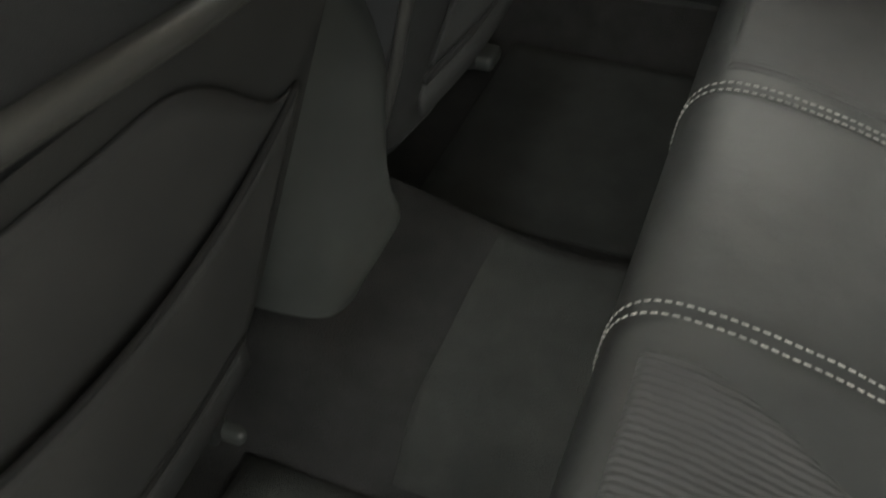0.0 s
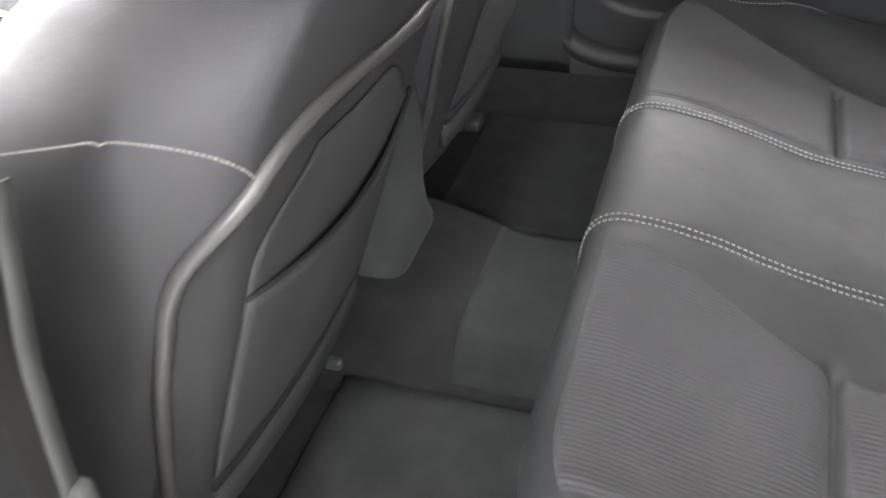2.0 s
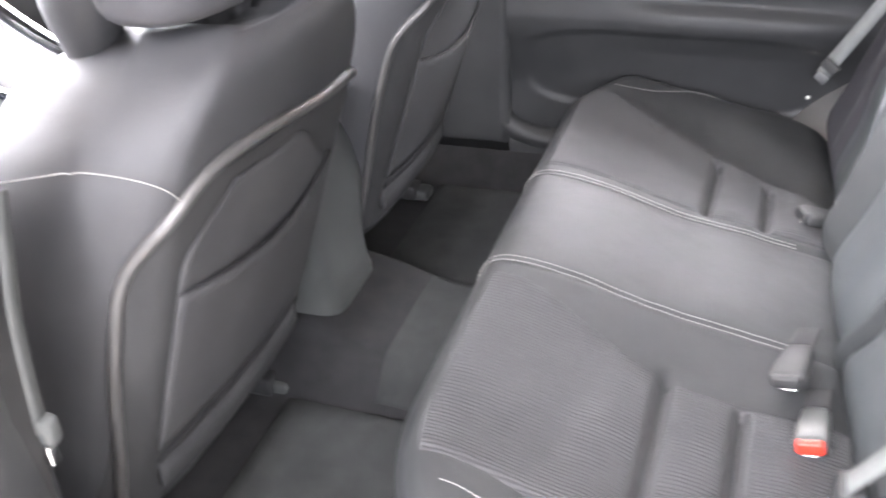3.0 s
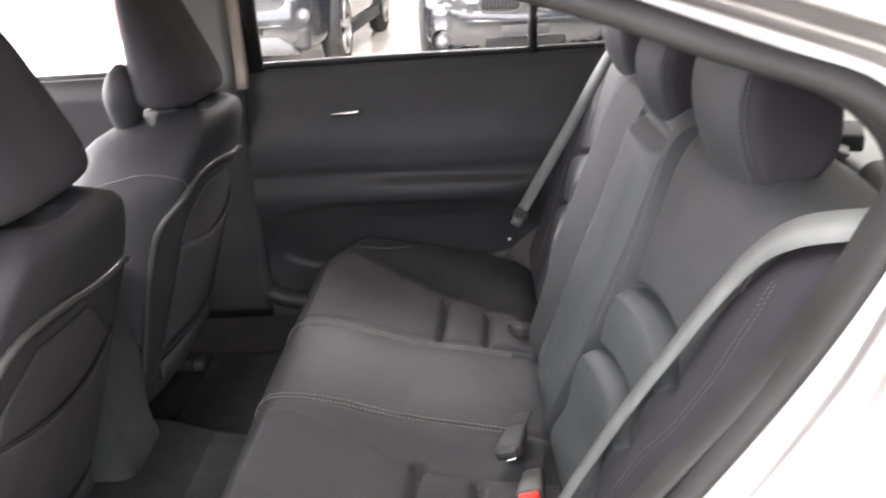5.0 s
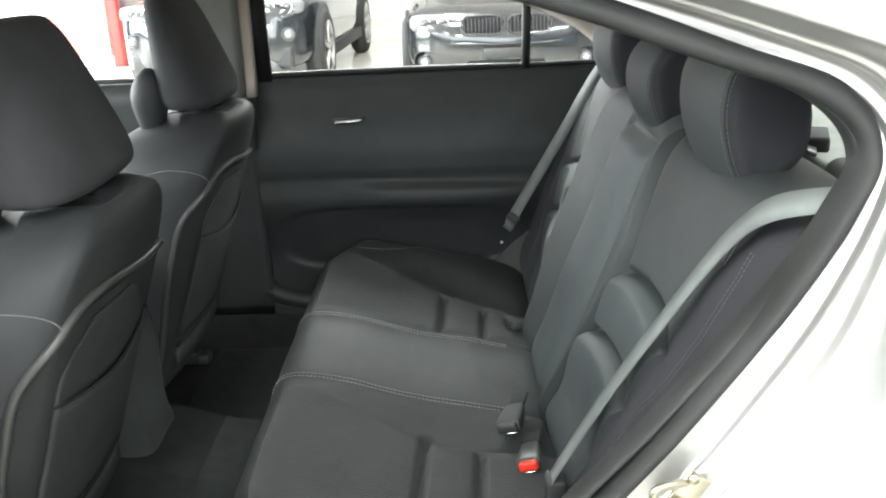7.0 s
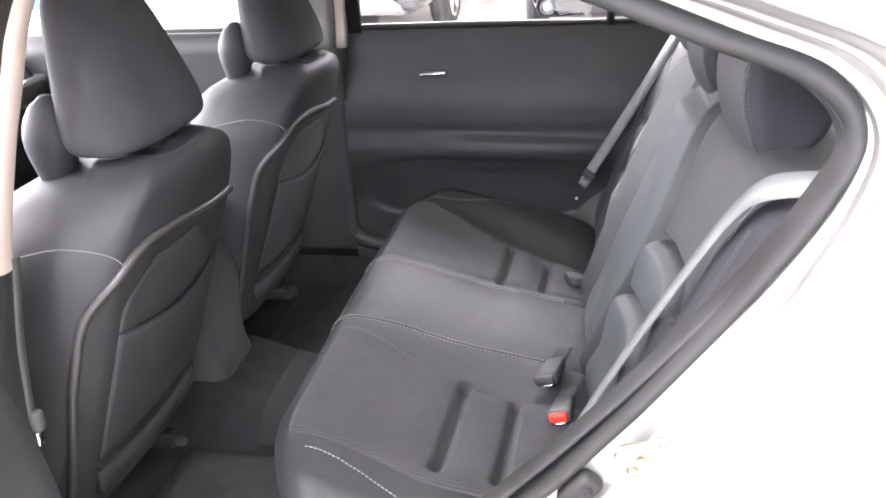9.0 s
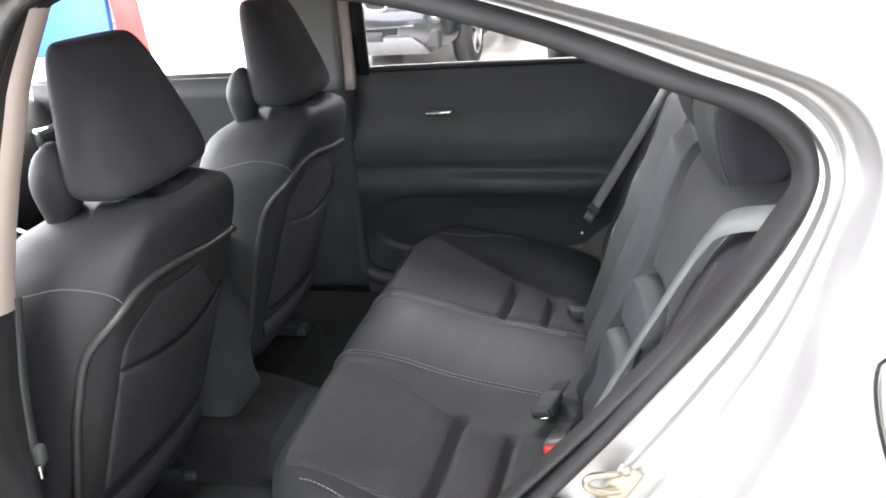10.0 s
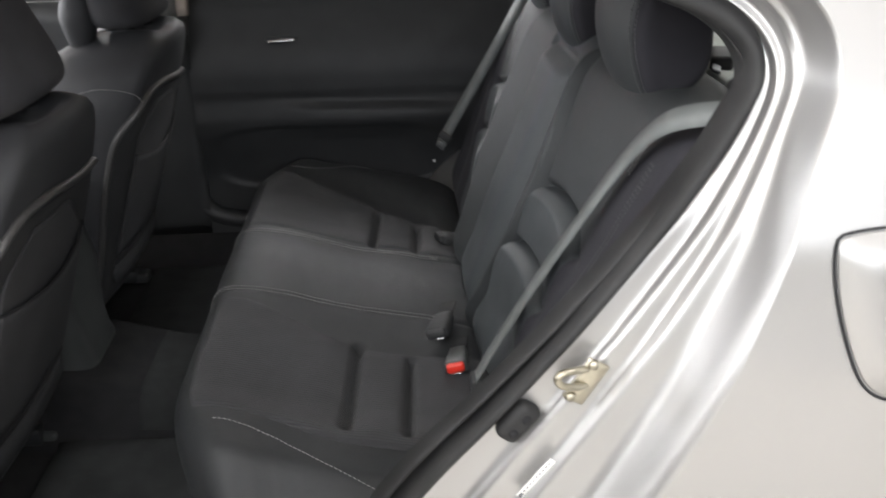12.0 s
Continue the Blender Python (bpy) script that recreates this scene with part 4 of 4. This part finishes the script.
tongue = part("belt_tongue", rbox(0.034, 0.010, 0.022, 0.004, 2, (0.455, 0.594, 0.655), (0, 35, -20)), PLASTIC, far_belt, "black belt tongue")
part("tongue_plate", rbox(0.024, 0.003, 0.016, 0.001, 1, (0.442, 0.590, 0.634), (0, 35, -20)), GREYPLASTIC, tongue, "steel tongue plate")
part("belt_button", disc(0.0035, 0.004, 12, (0.425, 0.594, 0.592), (90, 0, -40)), WHITEPLASTIC, far_belt, "white stop button")

def buckle(label, tip, axis, up, red):
    """A buckle whose release button lies at tip, at the end of its axis."""
    b = thing("belt_buckle", label, "belt buckle", tip)
    z, x = Vector(axis).normalized(), Vector(up)
    x = (x - z * x.dot(z)).normalized()
    b.rotation_euler = Matrix((x, z.cross(x), z)).transposed().to_euler()
    k = 0.90 if red else 1.0
    rows = [[Vector((q.x, q.y, zz)) for q in oval(0, 0, 0, hx, hy, 28, 4)] for zz, hx, hy in ((-0.078, 0.007, 0.014 * k), (-0.072, 0.009, 0.017 * k), (-0.035, 0.011, 0.021 * k), (-0.008, 0.012, 0.022 * k), (-0.002, 0.010, 0.020 * k))]
    part("buckle_body", rows_mesh(rows, True, True), CONSOLE if red else PLASTIC, b)
    part("release_button", rbox(0.016, 0.034 * k, 0.014, 0.004, 3, (0.002, 0, -0.001)), RED if red else PLASTIC, b, "red release button" if red else "black release button")
    part("tongue_slot", rbox(0.003, 0.024 * k, 0.004, 0.001, 1, (-0.008, 0, 0.002)), CHROME, b)
    part("buckle_stalk", rbox(0.005, 0.030, 0.06, 0.002, 2, (0, 0, -0.10)), SURROUND, b, "black webbing stalk")
    return b
buckle("grey belt buckle with a red button lying on the seat", (0.412, -0.345, 0.530), (-0.12, -0.90, 0.10), (-0.25, 0, 1), True)
buckle("black belt buckle lying at the centre of the seat", (0.385, -0.252, 0.545), (-0.22, -0.90, 0.02), (-0.3, 0, 1), False)
buckle("black belt buckle tucked beside the closed side seat", (0.415, 0.21, 0.535), (-0.8, -0.3, 0.2), (0, 0, 1), False)

front_belt = thing("front_seat_belt", "grey front seat belt hanging on the middle pillar", "seat belt")
path = [Vector((pillar_seal(0.95 - 0.022 * i)[0] + 0.004, pillar_seal(0.95 - 0.022 * i)[1] + 0.036 - 0.006 * i / 10, 0.95 - 0.022 * i)) for i in range(11)]
part("webbing", ribbon(path, (0.1, 1, 0), 0.014, 0.0015), FRONTBELT, front_belt)
part("belt_anchor", rbox(0.018, 0.018, 0.030, 0.007, 4, tuple(path[-1] + Vector((0.002, 0.004, 0)))), FRONTBELT, front_belt, "grey anchor cover")
part("anchor_plate", rbox(0.008, 0.012, 0.02, 0.002, 2, tuple(path[-1] + Vector((0.004, -0.002, -0.022)))), CHROME, front_belt, "steel anchor plate")

# ---- closed front door on the open side ----
front_door = thing("front_door", "closed black trimmed front door ahead of the middle pillar", "car door")
part("door_trim", sheet(lambda u, v: Vector((-1.15 + 0.77 * u, -0.725 + 0.03 * smooth(0.2, 0.55, v) * smooth(1.0, 0.9, v), 0.38 + 0.63 * v)), 20, 20, 0.03), PLASTIC, front_door)
part("door_skin", rbox(0.80, 0.02, 0.66, 0.008, 2, (-0.77, -0.885, 0.69)), PAINT, front_door, "silver painted door skin")
part("door_armrest", rbox(0.46, 0.06, 0.04, 0.016, 4, (-0.68, -0.690, 0.735)), LEATHER, front_door, "black door armrest")
part("pull_handle", tube(curve([(-0.62, -0.675, 0.86), (-0.56, -0.668, 0.835), (-0.50, -0.668, 0.800), (-0.455, -0.675, 0.765)], 20), 0.006, 8), CHROME, front_door, "bright pull handle")

# ---- open rear door beside the camera ----
open_door = thing("open_rear_door", "open silver rear door with black trim and satin window frame", "car door")
open_door.location = (-0.165, -0.955, 0)
open_door.rotation_euler = (0, 0, radians(-76))


def leaf(u, v, inset=0.0):
    z = 0.36 + 0.63 * v
    x = 0.02 + 0.045 * smooth(0.9, 0.4, z) * 0 + (0.88 - 0.32 * smooth(0.75, 0.36, z)) * u
    return Vector((x, inset + 0.02 * math.sin(math.pi * v), z))
part("door_skin", thick(sheet(lambda u, v: leaf(u, 0.97 * v), 16, 16), 0.012), PAINT, open_door)
part("door_trim", thick(sheet(lambda u, v: leaf(0.02 + 0.94 * u, 0.03 + 0.98 * v - 0.09 * smooth(0.10, 0.0, u) * smooth(0.6, 1.0, v), 0.075) + Vector((0.0, 0.022 * math.sin(math.pi * min(1, v * 1.0)) ** 0.5, 0)), 30, 20), 0.04), PLASTIC, open_door, "black door trim")
part("door_edge", rbox(0.015, 0.06, 0.50, 0.005, 2, (0.022, 0.04, 0.62)), PAINT, open_door)
upright = curve([(0.05, 0.03, 0.96), (0.075, 0.065, 1.06), (0.11, 0.11, 1.18), (0.15, 0.155, 1.29), (0.22, 0.175, 1.335), (0.40, 0.175, 1.335), (0.62, 0.15, 1.27), (0.80, 0.11, 1.18), (0.90, 0.06, 1.04), (0.90, 0.04, 0.96)], 60)
part("window_frame", tube(upright, 0.017, 10), RUBBER, open_door, "black window frame")
part("frame_moulding", tube([p + Vector((0.014, 0.014, 0)) for p in upright[2:22]], 0.007, 8), GREYPLASTIC, open_door, "satin grey window moulding")
part("door_seal", tube([p + Vector((-0.018, 0.012, 0)) for p in upright[:24]], 0.009, 8), RUBBER, open_door)


# ---- showroom ----
FLOOR = textured("polished beige floor", (0.52, 0.49, 0.44), (0.62, 0.59, 0.54), 1.5, (0.10, 0.2), bump=0.02, bump_scale=60)
WALL = textured("white painted wall", (0.74, 0.73, 0.71), (0.8, 0.79, 0.77), 2, (0.7, 0.85), bump=0.1, bump_scale=120)
GREYWALL = textured("grey bounce cutting wall", (0.20, 0.20, 0.21), (0.26, 0.26, 0.27), 2, (0.7, 0.85), bump=0.1, bump_scale=120)
REDPANEL = textured("red display panel", (0.55, 0.03, 0.03), (0.62, 0.05, 0.04), 3, (0.4, 0.5), bump=0.0)
BLUEPANEL = material("blue display panel", (0.05, 0.16, 0.55), 0.5)
LAMP = material("light panel", (1, 1, 1), 0.5)
LAMP.node_tree.nodes["Principled BSDF"].inputs["Emission Color"].default_value = (1, 0.98, 0.95, 1)
LAMP.node_tree.nodes["Principled BSDF"].inputs["Emission Strength"].default_value = 6
CARBLACK = material("dark grey car paint", (0.016, 0.018, 0.021), 0.18, 0.2, Coat_Weight=1.0, Coat_Roughness=0.03)
LENS = material("headlamp lens", (0.14, 0.145, 0.15), 0.15, 0.0)
TYRE = textured("tyre rubber", (0.02, 0.02, 0.02), (0.03, 0.03, 0.03), 10, (0.7, 0.85), bump=0.2, bump_scale=100)
ALLOY = material("alloy wheel", (0.6, 0.6, 0.6), 0.3, 1.0)

tagged(part("floor", rbox(20, 24, 0.1, 0, 1, (0, 4, -0.05)), FLOOR, smooth=False), "polished pale beige showroom floor", "floor", kind="structure")
# the east wall is out of view, kept grey so less light bounces into the cabin
for name, size, at in (("wall_north", (20, 0.2, 4.2), (0, 16, 2.1)), ("wall_east", (0.2, 24, 4.2), (10, 4, 2.1))):
    tagged(part(name, rbox(*size, 0, 1, at), WALL if name == "wall_north" else GREYWALL, smooth=False), "white showroom wall" if name == "wall_north" else "unseen closing wall, grey to cut bounced light", "wall", kind="structure")
tagged(part("ceiling", rbox(20, 24, 0.15, 0, 1, (0, 4, 4.25)), WALL, smooth=False), "white showroom ceiling", "ceiling", kind="structure")
for name, size, at in (("wall_west", (0.2, 24, 0.4), (-10, 4, 4.0)), ("wall_south", (20, 0.2, 0.4), (0, -8, 4.0))):
    tagged(part(name, rbox(*size, 0, 1, at), WALL, smooth=False), "white lintel over the glazed shop front", "wall", kind="structure")
# housings and glowing diffusers of the assumed, unseen ceiling lights
for px, py in PANELS:
    lamp = thing("assumed_ceiling_panel", "long white ceiling light panel, assumed and out of view", "ceiling light", (px, py, 4.16), "ceiling lights")
    part("light_frame", rbox(0.5, 2.6, 0.03, 0.005, 1), WHITEPLASTIC, lamp)
    part("diffuser", rbox(0.42, 2.5, 0.012, 0.002, 1, (0, 0, -0.02)), LAMP, lamp)


def wheel(parent, x, y, r, side):
    tyre_rows = []
    prof = [(-0.10, r * 0.70), (-0.10, r * 0.92), (-0.075, r), (0.075, r), (0.10, r * 0.92), (0.10, r * 0.70)]
    for px, pr in prof:
        tyre_rows.append([Vector((x + px, y + pr * math.cos(2 * math.pi * i / 32), r + pr * math.sin(2 * math.pi * i / 32))) for i in range(32)])
    w = part("wheel", rows_mesh(tyre_rows, True), TYRE, parent, "black tyre on an alloy rim")
    rim = tube([Vector((x + side * 0.085, y + r * 0.69 * math.cos(2 * math.pi * i / 32), r + r * 0.69 * math.sin(2 * math.pi * i / 32))) for i in range(32)], 0.02, 8, True)
    part("rim", rim, ALLOY, w, "alloy rim")
    for k in range(5):
        a = 2 * math.pi * k / 5 + 0.3
        part("spoke", ribbon([Vector((x + side * 0.09, y, r)), Vector((x + side * 0.09, y + r * 0.68 * math.cos(a), r + r * 0.68 * math.sin(a)))], (0, -math.sin(a), math.cos(a)), 0.055, 0.025), ALLOY, w)
    part("brake_disc", disc(r * 0.6, 0.03, 24, (x, y, r), (0, 90, 0)), PLASTIC, w)
    return w


def parked_car(name, label, at, paint, w, hood, roof, length, suv, turn=0.0):
    c = thing(name, label, "car", at, "parked cars")
    c.rotation_euler = (0, 0, radians(turn))
    rows = []
    for y, hw, zl, zt in ((0.0, 0.70, 0.30, hood - 0.16), (0.05, 0.82, 0.24, hood - 0.10), (0.18, 0.93, 0.22, hood - 0.04), (0.45, 0.985, 0.22, hood), (0.9, 1.0, 0.22, hood + 0.05), (1.4, 1.0, 0.22, hood + 0.10),
                          (2.2, 1.0, 0.22, hood + 0.12), (length - 0.8, 1.0, 0.22, hood + 0.14), (length - 0.2, 0.95, 0.25, hood + 0.10), (length, 0.82, 0.32, hood - 0.05)):
        rows.append([Vector((q.x, y, q.y)) for q in oval(0, (zl + zt) / 2, 0, w * hw, (zt - zl) / 2, 48, 5.5)])
    part("car_body_shell", rows_mesh(rows, True, True), paint, c)
    rows = []
    for z, y0, y1, f in ((hood + 0.06, 1.25, length - 0.35, 0.90), (hood + 0.20, 1.55, length - 0.55, 0.86), (roof - 0.12, 2.0, length - 0.9, 0.76), (roof, 2.3, length - 1.2, 0.66)):
        rows.append([Vector((q.x, (y0 + y1) / 2 + q.y, z)) for q in oval(0, 0, 0, w * f, (y1 - y0) / 2, 40, 5)])
    part("greenhouse", rows_mesh(rows, True, True), CARGLASS, c, "dark car windows and roof")
    for side in (-1, 1):
        lx = side * w * 0.70
        lamp_rows = [[Vector((lx + side * q.x, 0.10 + off + 0.20 * max(0, (side * (lx + side * q.x) - w * 0.55) / w), hood - 0.13 + q.y * (1 + 0.4 * q.x))) for q in oval(0, 0, 0, w * 0.24 * f, 0.075 * f, 28, 3)] for off, f in ((0.05, 1.0), (-0.035, 1.0), (-0.055, 0.88))]
        lamp = part("headlamp", rows_mesh(lamp_rows, True, True), LENS, c, "clear headlamp")
        for k in (-0.5, 0.45):
            part("lamp_ring", tube([Vector((lx + side * (k * 0.17 * w / 0.9) + 0.048 * math.cos(2 * math.pi * i / 24), 0.045 + 0.20 * max(0, (side * lx + k * 0.16 - w * 0.55) / w) - 0.01, hood - 0.13 + 0.048 * math.sin(2 * math.pi * i / 24))) for i in range(24)], 0.008, 6, True), CHROME, lamp)
            part("lamp_bulb", disc(0.04, 0.03, 20, (lx + side * (k * 0.17 * w / 0.9), 0.055 + 0.20 * max(0, (side * lx + k * 0.16 - w * 0.55) / w) - 0.01, hood - 0.13), (90, 0, 0)), SMOKED, lamp)
        # twin grille
        gx = side * (0.150 if suv else 0.203)
        gw, gh = (0.125, 0.135) if suv else (0.190, 0.088)
        gz = hood - 0.17 if suv else hood - 0.155
        part("grille_opening", rbox(gw * 1.9, 0.06, gh * 1.9, 0.05, 4, (gx, 0.02, gz)), SEAM, c)
        part("grille_surround", tube([Vector((gx + q.x, -0.012, gz + q.y)) for q in oval(0, 0, 0, gw, gh, 32, 3.2)], 0.011 if suv else 0.005, 8, True), CHROME if suv else SMOKED, c, "chrome grille surround" if suv else "dark grille surround")
        for k in range(11):
            part("grille_slat", rbox(0.007, 0.03, gh * 1.7, 0.002, 1, (gx + gw * (-0.85 + 0.17 * k), -0.006, gz)), SMOKED, c)
        # fog lamp in the wide end of its tapering intake
        fx, fz = side * w * 0.79, 0.575 if suv else 0.335
        fog = part("fog_lamp", disc(0.052, 0.05, 24, (fx, 0.035, fz), (90, 0, 0), 0.008), LENS, c, "round fog lamp")
        part("fog_ring", tube([Vector((fx + 0.060 * math.cos(2 * math.pi * i / 24), 0.008, fz + 0.060 * math.sin(2 * math.pi * i / 24))) for i in range(24)], 0.005, 6, True), SMOKED, fog)
        part("fog_bulb", disc(0.022, 0.012, 16, (fx, 0.008, fz), (90, 0, 0), 0.004), CHROME, fog)
        if not suv:
            outline = curve([(0.10, 0.00, 0), (0.07, 0.078, 0), (-0.02, 0.088, 0), (-0.16, 0.03, 0), (-0.30, -0.055, 0), (-0.28, -0.075, 0), (-0.02, -0.088, 0), (0.07, -0.078, 0)], 40, True)
            part("intake", rows_mesh([[Vector((fx + side * p.x * f, y, fz + p.y * f)) for p in outline] for y, f in ((0.10, 0.9), (0.018, 0.92), (0.014, 1.0), (0.05, 1.05))], True, True), SEAM, c, "black intake round the fog lamp")
            for k in range(4):
                part("intake_slat", rbox(0.16 - 0.02 * k, 0.012, 0.008, 0.002, 1, (fx - side * 0.15, 0.012, fz + 0.012 - 0.022 * k), (0, side * 14, 0)), SMOKED, c)
        r = 0.37 if suv else 0.33
        for y in (0.82, length - 0.95):
            part("wheel_arch", disc(r + 0.07, 0.10, 32, (side * (w - 0.045), y, r + 0.01), (0, 90, 0)), PLASTIC if suv else SEAM, c, "dark wheel arch")
            wheel(c, side * (w - 0.06), y, r, side)
        part("sill", rbox(0.05, length - 2.2, 0.14, 0.02, 2, (side * (w - 0.01), length / 2, 0.30)), PLASTIC if suv else paint, c)
        part("wing_mirror", rbox(0.16, 0.10, 0.12, 0.035, 3, (side * (w + 0.07), 1.55, hood + 0.22)), paint, c)
        part("side_glass", rbox(0.02, 1.5, 0.30, 0.01, 2, (side * w * 0.855, 2.5, hood + 0.27), (0, side * 14, 0)), CARGLASS, c)
    part("lower_grille", rbox(0.7, 0.08, 0.10, 0.03, 3, (0, 0.03, 0.45 if suv else 0.30)), SEAM, c)
    part("bumper_crease", tube(curve([(-w * 0.78, 0.05, 0.50), (-w * 0.45, 0.0, 0.485), (0, -0.012, 0.48), (w * 0.45, 0.0, 0.485), (w * 0.78, 0.05, 0.50)], 24), 0.014, 8), paint, c)
    if suv:
        rows = [[Vector((q.x, y, 0.225 + q.y)) for q in (Vector((-0.66 * f, 0, 0)), Vector((-0.58 * f, 0.10 * f, 0)), Vector((-0.48 * f, 0.165 * f, 0)), Vector((0.48 * f, 0.165 * f, 0)), Vector((0.58 * f, 0.10 * f, 0)), Vector((0.66 * f, 0, 0)))] for y, f in ((0.12, 1.0), (-0.015, 1.0), (-0.025, 0.94))]
        part("skid_plate", rows_mesh(rows, True, True), GREYPLASTIC, c, "grey skid plate")
        part("lower_cladding", rbox(w * 1.66, 0.10, 0.22, 0.05, 4, (0, 0.06, 0.36)), PLASTIC, c, "black plastic bumper cladding")
    part("number_plate", rbox(0.40, 0.012, 0.09, 0.004, 1, (0, -0.030, 0.40)), PLASTIC, c)
    return c


CARGLASS = material("dark car glass", (0.015, 0.017, 0.02), 0.05, 0.0, Coat_Weight=1.0)
SMOKED = material("smoked lamp plastic", (0.06, 0.06, 0.065), 0.25)
CARSILVER = material("pale silver car paint", (0.55, 0.55, 0.54), 0.25, 0.8, Coat_Weight=1.0)
parked_car("parked_saloon", "dark grey saloon car facing the showroom aisle", (0.80, 6.3, 0), CARBLACK, 0.90, 0.79, 1.42, 4.6, False)
parked_car("parked_suv", "dark grey off road car with chrome grille and grey skid plate", (-1.92, 6.85, 0), CARBLACK, 0.92, 0.95, 1.70, 4.6, True, -2.8)
parked_car("parked_suv", "pale silver off road car near the red display", (-4.05, 12.4, 0), CARSILVER, 0.90, 0.92, 1.66, 3.4, True)

LIGHTBOX = material("backlit display cloth", (0.85, 0.8, 0.76), 0.6)
LIGHTBOX.node_tree.nodes["Principled BSDF"].inputs["Emission Color"].default_value = (1.0, 0.86, 0.8, 1)
LIGHTBOX.node_tree.nodes["Principled BSDF"].inputs["Emission Strength"].default_value = 0.5
PINKPANEL = material("pink backlit cloth", (0.50, 0.17, 0.14), 0.6)
PINKPANEL.node_tree.nodes["Principled BSDF"].inputs["Emission Color"].default_value = (1.0, 0.42, 0.35, 1)
PINKPANEL.node_tree.nodes["Principled BSDF"].inputs["Emission Strength"].default_value = 0.3
display = thing("display_stand", "tall white display wall with red and blue bands", "display", (-4.95, 10.2, 0))
part("display_panel", rbox(2.05, 0.12, 3.2, 0.02, 2, (-0.1, 0, 1.6)), LIGHTBOX, display)
part("pink_panel", rbox(0.80, 0.04, 3.05, 0.01, 2, (0.51, -0.09, 1.67)), PINKPANEL, display, "pink backlit panel")
part("red_band", rbox(0.14, 0.14, 3.2, 0.02, 2, (0.98, -0.02, 1.6), (0, 0, 0)), REDPANEL, display, "red band")
part("red_band", rbox(0.40, 0.14, 3.3, 0.02, 2, (-1.35, -0.02, 1.6), (0, -6, 0)), REDPANEL, display, "red band")
part("blue_panel", rbox(1.6, 0.12, 3.2, 0.02, 2, (-2.35, 0, 1.6)), BLUEPANEL, display, "blue panel")
